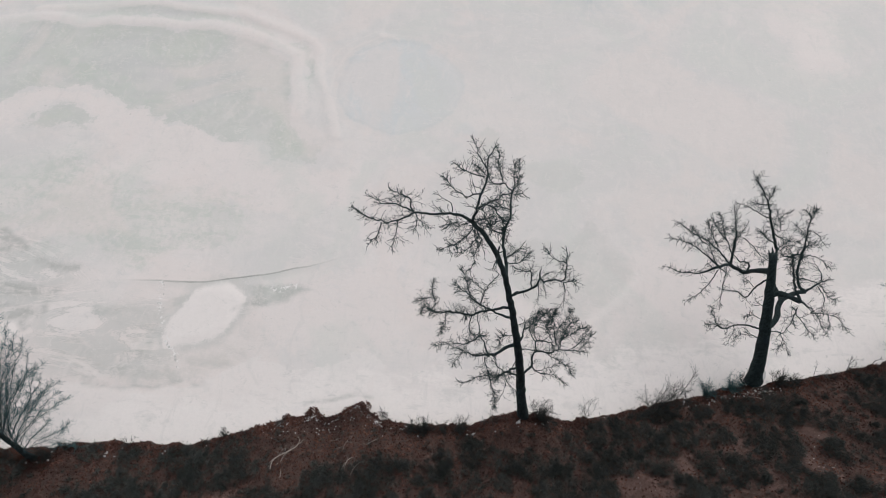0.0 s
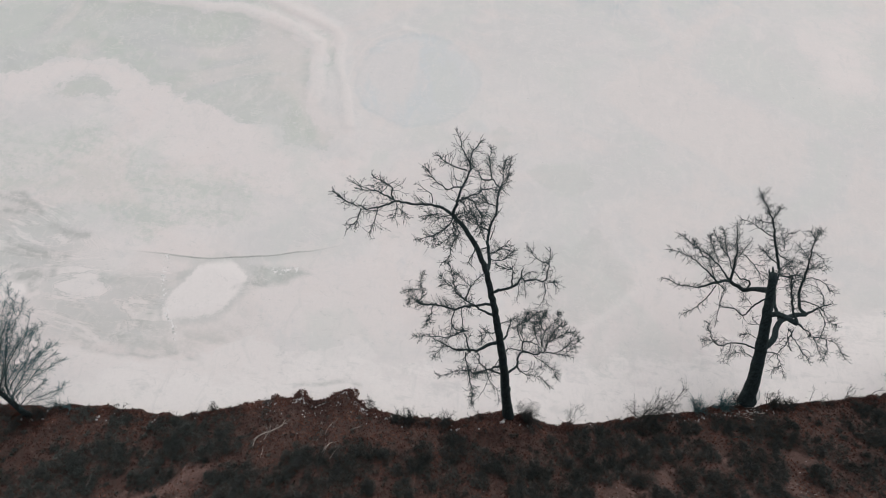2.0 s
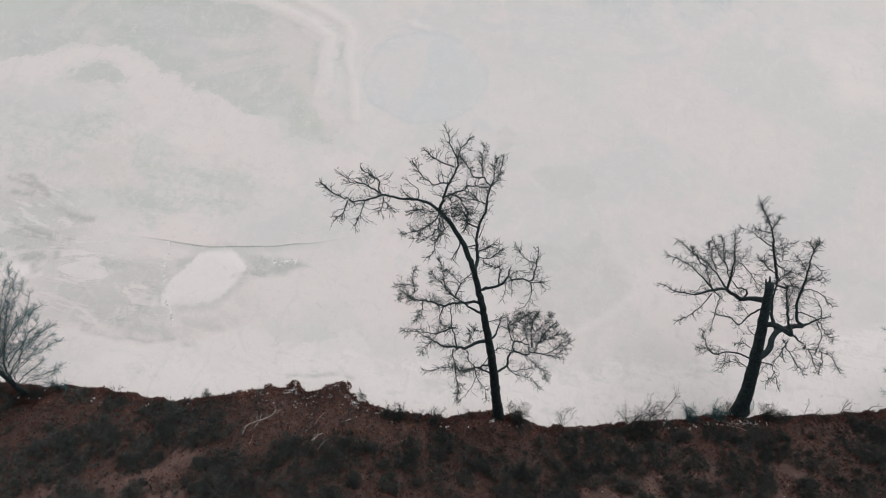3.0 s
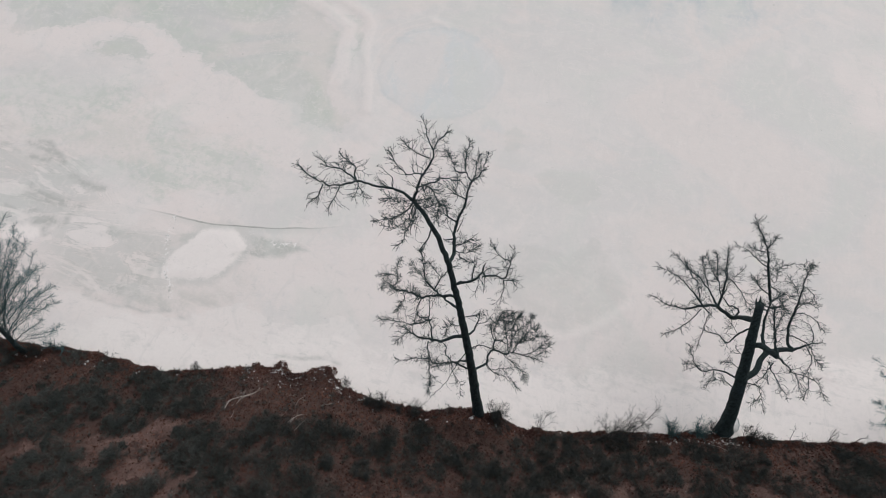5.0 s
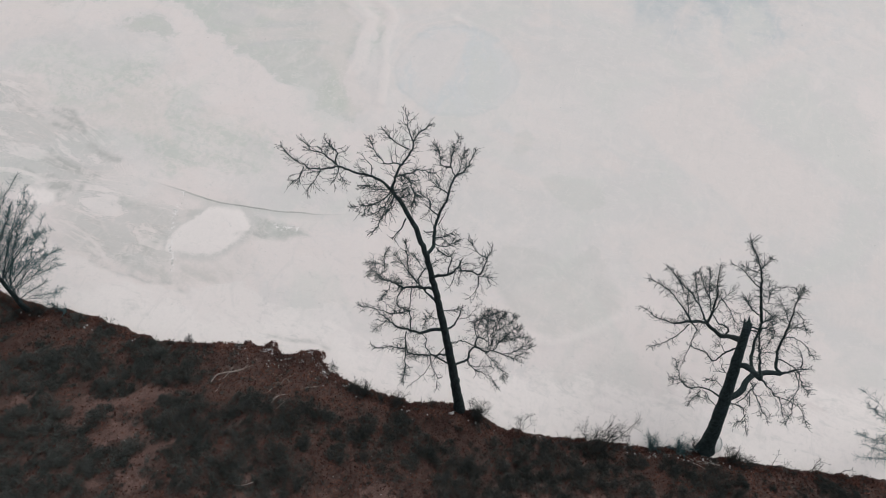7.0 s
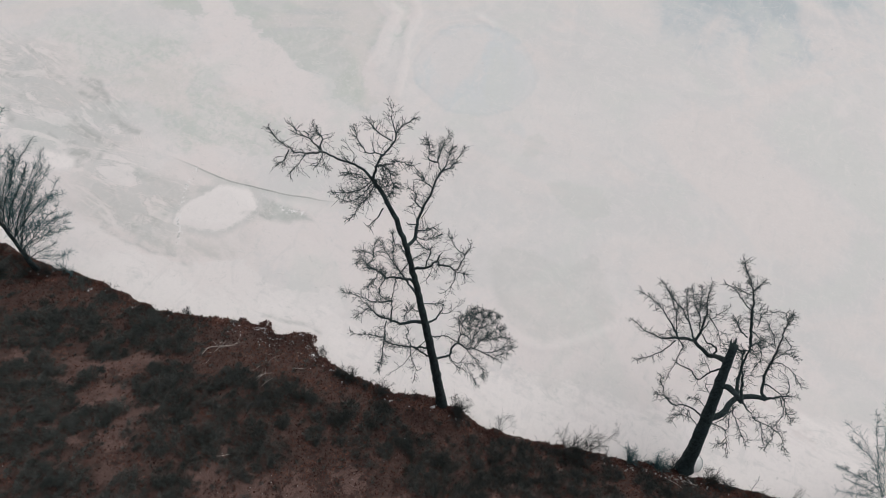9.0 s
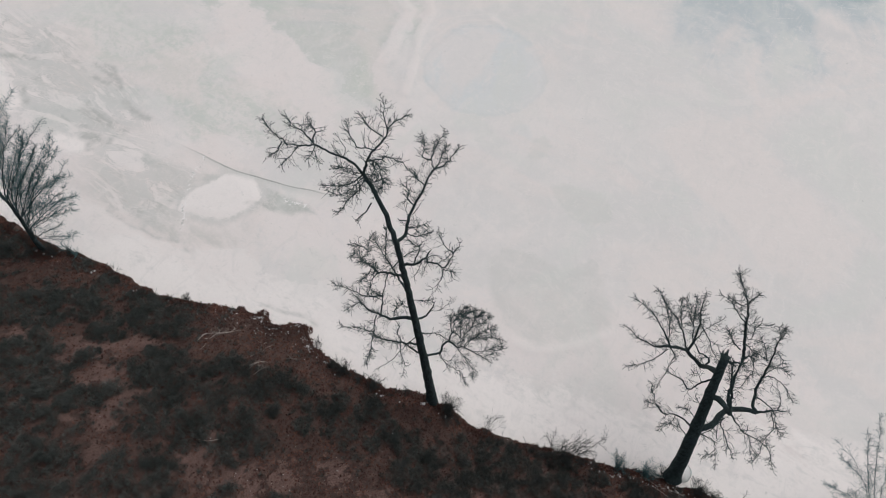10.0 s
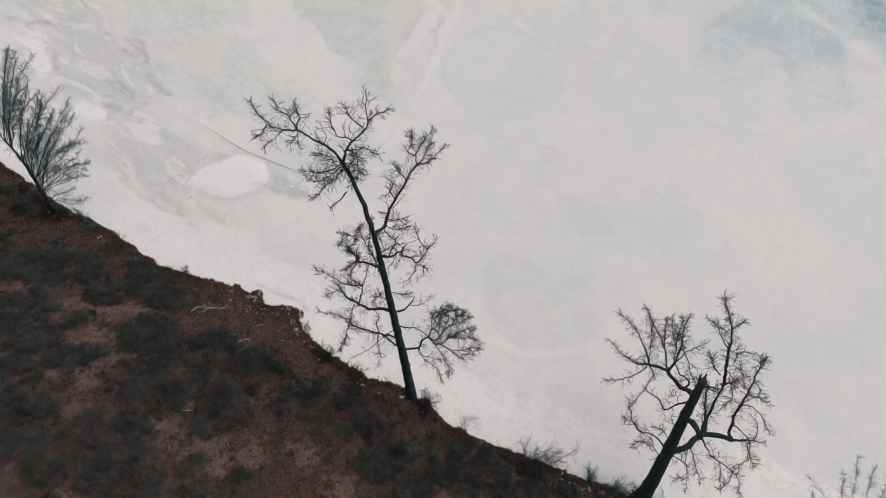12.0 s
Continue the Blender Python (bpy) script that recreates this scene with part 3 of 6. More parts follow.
# ---- frozen lake: soft fields tell where each deposit, painted edge shade and change of tone lies ----
def patch(x, y, cx, cy, rx, ry, turn=0.0):
    """Positive inside an ellipse, falling to the outside."""
    c, s = math.cos(radians(turn)), math.sin(radians(turn))
    u, v = (x - cx) * c + (y - cy) * s, -(x - cx) * s + (y - cy) * c
    return np.clip(1 - np.sqrt((u / rx) ** 2 + (v / ry) ** 2), -1, 1)


def ribbon(x, y, line, width):
    """1 on a line, 0 at the given distance from it."""
    best = np.full(x.shape, 1e9)
    for (ax, ay), (bx, by) in zip(line, line[1:]):
        L = (bx - ax) ** 2 + (by - ay) ** 2
        s = np.clip(((x - ax) * (bx - ax) + (y - ay) * (by - ay)) / L, 0, 1)
        best = np.minimum(best, np.hypot(x - ax - s * (bx - ax), y - ay - s * (by - ay)))
    return np.clip(1 - best / width, 0, 1)


def area(x, y, ring, soft):
    """Positive inside a closed outline, by the distance to its edge."""
    inside = np.zeros(x.shape, bool)
    for (ax, ay), (bx, by) in zip(ring, ring[1:] + ring[:1]):
        if ay != by:
            inside ^= ((ay > y) != (by > y)) & (x < (bx - ax) * (y - ay) / (by - ay) + ax)
    edge = (1 - ribbon(x, y, ring + ring[:1], soft))
    return np.where(inside, edge, -edge)


# the line along which an old ice edge shows
CX, CY = (-40, -19.6, -18.0, -15.3, -13.7, -12.5, -11.1, -9.9, -9.1, -7.6, -6.2, 10), (9, 10.1, 10.2, 10.4, 10.5, 10.7, 11.1, 11.4, 11.7, 12.2, 12.8, 19)


def build_lake():
    xs, ys = np.array(steps(-38.0, 30.0, 0.18, 2400)), np.array(steps(0.0, 50.0, 0.18, 2400))
    X, Y = np.meshgrid(xs, ys, indexing="ij")
    wx = X + (value_noise(X * 0.35, Y * 0.35, 1) - 0.5) * 1.8 + (value_noise(X * 1.1, Y * 1.1, 2) - 0.5) * 0.6
    wy = Y + (value_noise(X * 0.35, Y * 0.35, 3) - 0.5) * 1.8 + (value_noise(X * 1.1, Y * 1.1, 4) - 0.5) * 0.6
    lx = X + (value_noise(X * 0.5, Y * 0.5, 5) - 0.5) * 0.5
    ly = Y + (value_noise(X * 0.5, Y * 0.5, 6) - 0.5) * 0.5
    sx = X + (value_noise(X * 0.7, Y * 0.7, 11) - 0.5) * 0.9 + (value_noise(X * 2.0, Y * 2.0, 12) - 0.5) * 0.35
    sy = Y + (value_noise(X * 0.7, Y * 0.7, 13) - 0.5) * 0.9 + (value_noise(X * 2.0, Y * 2.0, 14) - 0.5) * 0.35
    ox = X + (value_noise(X * 1.3, Y * 1.3, 15) - 0.5) * 0.25
    oy = Y + (value_noise(X * 1.3, Y * 1.3, 16) - 0.5) * 0.25
    big = np.maximum.reduce
    fields = {}
    f = area(sx, sy, ((-32.5, 18.9), (-30.3, 20.1), (-28.8, 21.0), (-28.2, 22.0), (-27.1, 22.6), (-25.0, 22.8), (-23.4, 22.6), (-21.9, 22.3), (-20.7, 21.4), (-20.0, 22.0), (-18.6, 21.1), (-17.3, 20.5), (-15.0, 19.9), (-13.9, 19.8), (-12.0, 19.9), (-11.4, 19.1), (-10.1, 18.7), (-8.6, 19.1), (-9.4, 20.2), (-10.7, 21.3), (-11.5, 23.5), (-11.8, 26.4), (-14.1, 27.7), (-16.6, 28.6), (-20.1, 28.3), (-24.5, 28.2), (-26.1, 27.8), (-29.6, 27.9), (-30.6, 26.7), (-33.0, 25.8), (-35.6, 25.0)), 1.6)
    f = np.maximum(f, big([area(sx, sy, ((-26.0, 29.0), (-24.7, 29.8), (-21.6, 30.3), (-17.6, 29.9), (-15.4, 29.8), (-13.1, 28.5), (-10.8, 28.1), (-10.2, 26.4), (-10.4, 25.5), (-10.0, 23.4), (-10.3, 23.3), (-10.8, 26.1), (-11.3, 27.5), (-13.4, 28.0), (-15.4, 29.1), (-17.7, 29.4), (-19.6, 29.1), (-24.7, 28.9)), 1.6) + 0.02,
                 area(sx, sy, ((-26.5, 19.4), (-26.2, 20.5), (-25.2, 21.1), (-23.7, 21.1), (-23.0, 20.5), (-23.4, 19.8), (-24.9, 19.4)), 1.6) * 0.8]))
    fields["basin"] = f
    f = big([patch(wx, wy, 22.0, 32.0, 2.0, 3.6) * 0.6,
                 patch(wx, wy, -5.5, 10.2, 5.0, 2.6, 12),
                 patch(wx, wy, 9.0, 11.5, 6.5, 3.6, 15) * 0.8,
                 patch(wx, wy, 17.0, 14.5, 4.0, 2.5, 15) * 0.6,
                 patch(wx, wy, -13.5, 5.4, 6.0, 1.0, 6)])
    f = np.maximum(f, area(sx, sy, ((-29.4, 18.2), (-27.9, 18.8), (-27.0, 19.4), (-26.6, 21.0), (-25.4, 21.5), (-23.4, 21.2), (-22.3, 19.7), (-20.1, 18.3), (-19.2, 16.7), (-17.0, 16.2), (-13.5, 15.4), (-9.3, 15.1), (-4.5, 16.5), (-5.7, 18.3), (-8.4, 18.8), (-10.1, 18.5), (-11.5, 18.9), (-12.1, 19.7), (-14.9, 19.7), (-17.3, 20.3), (-18.5, 20.8), (-19.9, 21.8), (-20.9, 21.4), (-23.3, 22.3), (-27.0, 22.3), (-28.2, 21.5), (-30.1, 19.7)), 1.6))
    fields["lobe"] = f
    fields["mottle"] = big([patch(wx, wy, -16.3, 14.2, 5.2, 2.4, 12), patch(wx, wy, -23.0, 14.5, 8.0, 3.0) * 0.70, patch(wx, wy, -22, 23.0, 6, 1.0, -8) * 0.8, patch(wx, wy, -33, 25, 4, 2.2)])
    fields["blue"] = big([patch(lx, ly, -4.6, 25.2, 4.1, 4.0, 8), patch(wx, wy, 0.5, 21.4, 1.0, 0.6)])
    fields["flake"] = area(sx, sy, ((21.2, 34.4), (22.3, 35.4), (24.2, 35.0), (24.9, 33.0), (23.8, 30.3), (21.4, 30.0)), 1.4)
    fields["pond"] = patch(lx, ly, -4.6, 25.2, 4.1, 4.0, 8) + 0.06 * (value_noise(X * 0.9, Y * 0.9, 17) - 0.5)
    fields["pond_side"] = np.clip(0.80 - (X + 4.6) * 0.11, 0.15, 1)
    fields["azure"] = big([area(sx, sy, ((0.5, 37.9), (2.2, 36.5), (3.5, 35.2), (6.0, 34.9), (8.1, 35.5), (10.3, 36.0), (12.5, 36.3), (14.8, 37.0), (16.0, 38.7), (17.5, 43.3), (17.3, 49.1), (12.9, 50.8), (3.3, 43.0)), 5.0),
                           area(sx, sy, ((7.9, 43.8), (8.9, 42.9), (10.8, 42.4), (12.4, 41.4), (15.1, 41.1), (17.4, 43.8), (16.7, 48.5), (10.1, 47.1)), 2.5),
                           area(sx, sy, ((9.8, 36.2), (11.5, 36.9), (13.2, 37.4), (14.5, 37.3), (14.3, 36.5), (12.5, 36.3), (10.8, 35.8)), 1.2) * 0.8])
    fields["azure"] -= 0.9 * ribbon(sx, sy, ((8.4, 43.2), (10.1, 42.9), (12.1, 42.1), (13.9, 42.0)), 0.9)
    fields["teal"] = area(wx, wy, ((10.9, 46.4), (12.2, 45.2), (13.5, 44.9), (15.2, 46.3), (18.6, 50.7), (13.6, 52.8)), 2.0)
    fields["swirl"] = np.maximum(area(lx, ly, ((2.4, 13.9), (3.2, 14.7), (5.0, 14.8), (6.5, 14.8), (7.0, 15.6), (7.5, 16.3), (8.2, 16.1), (9.0, 15.0), (9.9, 14.4), (9.7, 13.5), (8.8, 12.3), (7.9, 11.2), (7.0, 10.7), (5.8, 10.5), (4.7, 11.0), (3.4, 11.8)), 1.5),
                                 ribbon(lx, ly, ((3.3, 14.5), (5.0, 14.7), (6.5, 14.7), (7.1, 15.8), (7.5, 16.3)), 1.0) * 1.7 - 1)
    fields["rim"] = big([ribbon(lx, ly, ((-34.1, 26.0), (-31.8, 27.5), (-29.4, 28.4), (-26.2, 28.1), (-24.6, 28.6), (-19.5, 28.7), (-17.6, 29.1), (-15.3, 28.6), (-13.1, 27.8), (-11.3, 26.9), (-11.1, 24.8), (-10.3, 22.4)), 0.9), ribbon(lx, ly, ((-29.8, 28.9), (-26.2, 29.7), (-24.8, 30.1), (-21.7, 30.6), (-18.8, 30.4), (-15.7, 30.2), (-13.3, 29.3), (-10.6, 28.2), (-9.9, 27.3), (-9.6, 25.0), (-8.5, 23.0), (-7.9, 21.0)), 0.7) * 0.92, ribbon(lx, ly, ((-6.3, 29.3), (-5.7, 29.3), (-5.1, 29.1)), 0.4) * 0.65, ribbon(lx, ly, ((5.7, 10.4), (7.0, 10.5), (7.9, 11.0), (8.8, 12.1), (9.7, 13.3)), 0.5) * 0.75])
    fields["ring"] = big([1 - np.abs(patch(lx, ly, -4.6, 25.2, 4.1, 4.0, 8) + off) * k for off, k in ((0.07, 24), (0.19, 28))]) * np.clip(0.75 - (X + 4.6) * 0.10, 0.25, 1)
    f = big([area(sx, sy, ((-17.2, 9.1), (-15.8, 8.8), (-14.8, 8.9), (-14.1, 7.3), (-13.9, 6.8), (-14.3, 6.1), (-15.6, 6.6), (-16.7, 7.3)), 0.9),
             ribbon(ox, oy, ((-18.0, 8.5), (-16.3, 8.7), (-14.7, 8.6)), 0.7) * 1.9 - 1,
             ribbon(ox, oy, ((-14.6, 8.9), (-14.1, 9.3), (-13.5, 9.6)), 0.6) * 2 - 1,
             area(sx, sy, ((-18.9, 6.8), (-16.6, 7.0), (-13.9, 6.9), (-12.7, 6.7), (-11.5, 7.3), (-9.9, 8.1), (-10.0, 7.2), (-10.6, 6.4), (-11.8, 5.5), (-13.1, 5.1), (-14.8, 5.1), (-16.6, 5.3), (-18.3, 5.4)), 1.6) * 0.8,
             area(sx, sy, ((-12.0, 6.2), (-11.4, 6.6), (-10.9, 6.9), (-10.5, 6.6), (-10.7, 6.2), (-11.3, 5.8)), 0.6),
             area(ox, oy, ((-10.8, 10.7), (-9.7, 10.8), (-8.0, 11.2), (-7.4, 10.9), (-8.6, 10.1), (-9.7, 9.5), (-10.5, 9.1), (-10.3, 9.8)), 0.8)])
    f = np.maximum(f, big([area(sx, sy, ((-26.2, 7.2), (-25.2, 8.3), (-24.0, 9.5), (-21.8, 9.5), (-20.4, 9.2), (-20.4, 8.4), (-21.9, 7.8), (-23.8, 7.6), (-24.9, 6.7)), 1.8) * 0.7,
             area(sx, sy, ((-20.6, 5.5), (-19.3, 6.3), (-17.3, 6.6), (-14.8, 7.5), (-13.7, 7.0), (-14.3, 5.8), (-16.2, 4.9), (-18.2, 4.9)), 1.8) * 0.6,
             patch(wx, wy, -28, 11.0, 5.0, 1.4, -6) * 0.5]))
    fields["grey"] = f
    fields["wisp"] = big([patch(wx, wy, -25.5, 9.3, 8.5, 3.2, 4), patch(wx, wy, -17.5, 7.5, 5.5, 2.6, 8) * 0.8, patch(wx, wy, -31.0, 11.0, 5.0, 3.0) * 0.9])
    fields["ash"] = big([area(lx, ly, ((3.0, 19.6), (4.0, 20.3), (5.6, 20.7), (6.9, 20.2), (7.3, 19.4), (6.5, 18.5), (5.3, 18.2), (4.1, 18.7)), 1.2), area(lx, ly, ((0.6, 21.9), (1.3, 22.6), (2.1, 22.1), (2.0, 21.0), (1.1, 20.5)), 0.9) * 0.8])
    fields["crust"] = big([area(sx, sy, ((-31.8, 7.6), (-31.0, 8.6), (-29.4, 8.3), (-27.4, 7.7), (-26.6, 6.9), (-27.5, 6.1), (-29.7, 6.8)), 1.0), area(sx, sy, ((-24.0, 6.1), (-23.3, 7.2), (-21.6, 7.4), (-21.1, 6.7), (-21.8, 5.6), (-23.1, 5.4)), 1.0), np.clip((np.interp(X, SX, SY) + 2.6 + 1.8 * np.clip((X - 5) / 6, 0, 1) + 0.5 * np.sin(X * 0.35) - wy) / 3.0, -1, 1)])
    fields["floe"] = area(sx, sy, ((-24.2, 4.2), (-21.4, 4.6), (-18.6, 4.8), (-16.9, 4.8), (-15.6, 4.8), (-14.6, 5.1), (-13.4, 5.1), (-12.5, 4.9), (-12.0, 5.1), (-11.4, 5.3), (-10.7, 5.8), (-9.8, 6.7), (-9.0, 7.2), (-8.0, 6.9), (-7.1, 6.1), (-6.2, 6.8), (-5.1, 7.2), (-3.2, 7.8), (-2.0, 3.0), (-8.0, 2.5), (-14.0, 1.0), (-24.0, 0.0)), 1.6)
    fields["oval"] = area(ox, oy, ((-13.94, 6.95), (-14.26, 7.67), (-14.12, 8.23), (-13.58, 9.29), (-13.27, 10.26), (-12.54, 10.58), (-11.67, 10.74), (-10.95, 10.43), (-10.59, 9.90), (-10.59, 9.32), (-10.97, 8.29), (-11.53, 7.68), (-12.32, 7.26), (-13.12, 7.02)), 1.2)
    fields["dots"] = big([ribbon(ox, oy, ((-15.3, 10.3), (-15.0, 9.7), (-14.9, 9.2), (-14.6, 8.6), (-14.4, 8.1), (-14.0, 7.6), (-13.7, 7.1), (-13.2, 6.5), (-13.0, 6.0)), 0.5), ribbon(ox, oy, ((-9.2, 10.7), (-8.8, 10.7), (-8.3, 10.9), (-8.0, 11.0)), 0.6)])
    fields["seam"] = np.clip((Y + (oy - Y) * 0.3 - np.interp(X, CX, CY)) / 0.5, -1, 1)
    fields["seam_reach"] = np.clip(1.2 - np.abs(X + 11.6) / 5.2, 0, 1)
    marks = (((-24.0, 9.5), (-23.1, 9.4), (-21.7, 9.2), (-20.4, 9.3)), ((-23.0, 8.2), (-22.3, 8.2), (-20.9, 8.0)),
             ((-25.9, 12.0), (-24.8, 12.3), (-23.7, 11.8), (-23.1, 11.4)), ((-22.2, 10.8), (-20.8, 10.5), (-19.8, 10.8)), ((-25.4, 11.2), (-24.0, 11.4)), ((-21.7, 7.5), (-21.3, 7.2)),
             ((-28.3, 8.2), (-27.2, 7.6)), ((-23.9, 9.0), (-22.5, 9.0), (-20.9, 9.2)), ((-22.4, 7.6), (-20.7, 8.2)), ((-33.5, 8.2), (-31.9, 8.8), (-30.8, 9.8), (-29.5, 10.2)), ((-25.5, 12.1), (-24.3, 11.8)))
    faint = (((-6.3, 4.95), (-4.9, 5.25), (-3.9, 5.65), (-3.2, 5.45)), ((-31.0, 12.3), (-30.2, 12.1)), ((-17.2, 4.7), (-15.8, 4.6), (-13.8, 4.9), (-12.4, 5.4)), ((-11.0, 9.2), (-10.5, 9.6), (-9.3, 9.8)), ((-14.9, 7.7), (-14.1, 7.7)), ((-12.0, 5.2), (-11.5, 5.3)),
             ((-17.2, 5.0), (-16.9, 4.9)), ((-28.1, 11.4), (-26.8, 11.5), (-26.0, 11.2)), ((-24.6, 7.9), (-22.3, 8.0), (-21.0, 8.0)))
    f = big([ribbon(ox, oy, line, 0.5) for line in marks] + [ribbon(ox, oy, line, 0.3) * 0.75 for line in faint])
    fields["streaks"] = f
    # far: tone grows duller away from the bank, sooner at the east end
    fields["far"] = np.clip((Y + 0.15 * X - 12) / 16 + np.clip((X - 9) / 14, 0, 0.5) * np.clip((Y - 13) / 6, 0, 1), 0, 1)
    Z = 0.05 * np.clip(fields["oval"] * 3, 0, 1) + 0.05 * fields["rim"] - 0.03 * np.clip(fields["basin"], 0, 1) - 0.015 * fields["streaks"]
    Z += (value_noise(X * 0.5, Y * 0.5, 8) - 0.5) * 0.04
    ob = link_mesh("water", np.stack([X, Y, Z], -1).reshape(-1, 3).tolist(), grid_faces(len(xs), len(ys)), LAKE)
    for name, f in fields.items():
        a = ob.data.attributes.new(name, "FLOAT", "POINT")
        a.data.foreach_set("value", np.ascontiguousarray(f, dtype=np.float32).ravel())
    return tagged(ob, "frozen lake of pale silt with grey-green and pinkish drifts", "frozen lake", kind="structure")


build_lake()
build_bank()


# ---- heather, dead leaves and pebbles on the bank ----
def scatter(count, seed, keep):
    rng = random.Random(seed)
    out = []
    while len(out) < count:
        x = rng.uniform(-25, 25)
        y = float(np.interp(x, SX, SY)) - 0.05 - 10.5 * rng.random() ** 1.15
        if y < -9.5:
            continue
        if rng.random() < keep(x, y):
            out.append((x, y))
    return out, rng


def link_shards(name, tris, material):
    """One mesh of loose triangles, from an array of n x 3 x 3."""
    n = len(tris)
    me = bpy.data.meshes.new(name)
    me.vertices.add(n * 3)
    me.vertices.foreach_set("co", tris.astype(np.float32).ravel())
    me.loops.add(n * 3)
    me.loops.foreach_set("vertex_index", np.arange(n * 3, dtype=np.int32))
    me.polygons.add(n)
    me.polygons.foreach_set("loop_start", np.arange(0, n * 3, 3, dtype=np.int32))
    me.materials.append(material)
    me.update(calc_edges=True)
    return new(name, me)


def build_heather():
    """Round bushes of fine upright shoots, crowding into cushions."""
    spots, rng = scatter(8800, 5, lambda x, y: min(1.0, 0.015 + 1.25 * heathery(x, y) ** 1.25))
    gen = np.random.default_rng(17)
    out = []
    for x, y in spots:
        thick = heathery(x, y)
        wide = rng.uniform(0.10, 0.18) + 0.27 * thick * rng.random() ** 1.3
        high = wide * rng.uniform(0.8, 1.3) + thick * thick * (0.30 + 0.25 * noise.noise((x * 1.4, y * 1.5, 15.0)))
        n = int(40 + 900 * wide * wide + 200 * wide)
        a, c = gen.uniform(0, 2 * math.pi, n), gen.random(n) ** 0.8
        dirs = np.stack([np.cos(a) * c, np.sin(a) * c, np.sqrt(np.maximum(0, 1.02 - c * c))], 1)
        root = np.array((x, y, ground(x, y) - 0.04)) + dirs * (wide, wide, high) * gen.uniform(0.35, 0.85, (n, 1))
        d = dirs + gen.normal(0, 0.35, (n, 3)) + (0, 0, 0.3)
        d /= np.linalg.norm(d, axis=1, keepdims=True)
        side = np.cross(d, gen.normal(0, 1, (n, 3)))
        side *= gen.uniform(0.005, 0.010, (n, 1)) / (np.linalg.norm(side, axis=1, keepdims=True) + 1e-6)
        out.append(np.stack([root + side, root - side, root + d * gen.uniform(0.05, 0.11, (n, 1))], 1))
    ob = link_shards("heather", np.concatenate(out), HEATHER)
    tagged(ob, "dark grey-green heather in low winter cushions on the bank", "heather", kind="stuff")


def build_leaves():
    spots, rng = scatter(64000, 9, lambda x, y: (1 - 0.65 * heathery(x, y)) * (1 - 0.8 * bareness(x, y)))
    verts, faces = [], []
    for x, y in spots:
        heap = max(0.0, noise.noise((x * 3.2, y * 3.2, 31.0)) + 0.25)
        z = ground(x, y) + rng.uniform(0.0, 0.05 + 0.14 * heap)
        s, a = rng.uniform(0.022, 0.062), rng.uniform(0, 6.3)
        t1, t2 = rng.gauss(0, 0.5), rng.gauss(0.3, 0.5)
        u = Vector((math.cos(a), math.sin(a), t1)) * s
        v = Vector((-math.sin(a), math.cos(a), t2)) * s * 0.7
        p = Vector((x, y, z))
        n = len(verts)
        verts += [p - u, p - v * 0.9 + Vector((0, 0, 0.01)), p + u * 1.1, p + v]
        faces += [(n, n + 1, n + 2), (n, n + 2, n + 3)]
    tagged(link_mesh("leaf_litter", verts, faces, LEAF, shade=False), "russet dead leaves and bracken strewn over the bank", "leaf litter", kind="stuff")


def blob(name, at, size, material, rng, flat=0.6, parent=None, label=""):
    bm = bmesh.new()
    bmesh.ops.create_icosphere(bm, subdivisions=2, radius=1.0)
    o = Vector((rng.uniform(0, 50), rng.uniform(0, 50), 0))
    for v in bm.verts:
        k = 1 + 0.8 * noise.noise(v.co * 1.6 + o) + 0.4 * noise.noise(v.co * 3.4 + o)
        v.co = Vector((v.co.x * size[0] * k, v.co.y * size[1] * k, v.co.z * size[2] * flat * k))
    for f in bm.faces:
        f.smooth = True
    me = bpy.data.meshes.new(name)
    bm.to_mesh(me)
    bm.free()
    me.materials.append(material)
    ob = new(name, me)
    ob.location = at
    ob.rotation_euler = (rng.uniform(-0.2, 0.2), rng.uniform(-0.2, 0.2), rng.uniform(0, 6))
    return ob


def build_pebbles():
    spots, rng = scatter(900, 21, lambda x, y: 0.06 + 0.45 * bareness(x, y) + 0.9 * math.exp(-((x - 12.9) ** 2 / 0.5 + (y - 4.6) ** 2 / 0.8)) + 0.5 * math.exp(-((x - 15.4) ** 2 / 1.5 + (y - 3.8) ** 2 / 0.4)))
    verts, faces = [], []
    for x, y in spots:
        z, s = ground(x, y) + 0.015, rng.uniform(0.010, 0.030)
        n = len(verts)
        top = [Vector((math.cos(a), math.sin(a) * 0.8, 0.15)) * s * rng.uniform(0.8, 1.2) for a in (0.2, 1.3, 2.6, 3.7, 5.0)]
        verts += [Vector((x, y, z)) + v for v in top] + [Vector((x, y, z + s * 0.75)), Vector((x, y, z - s))]
        for i in range(5):
            faces += [(n + i, n + (i + 1) % 5, n + 5), (n + (i + 1) % 5, n + i, n + 6)]
    tagged(link_mesh("pebbles", verts, faces, STONE, shade=False), "small pale stones lying among the heather", "pebbles", kind="stuff")


build_heather()
build_leaves()
build_pebbles()


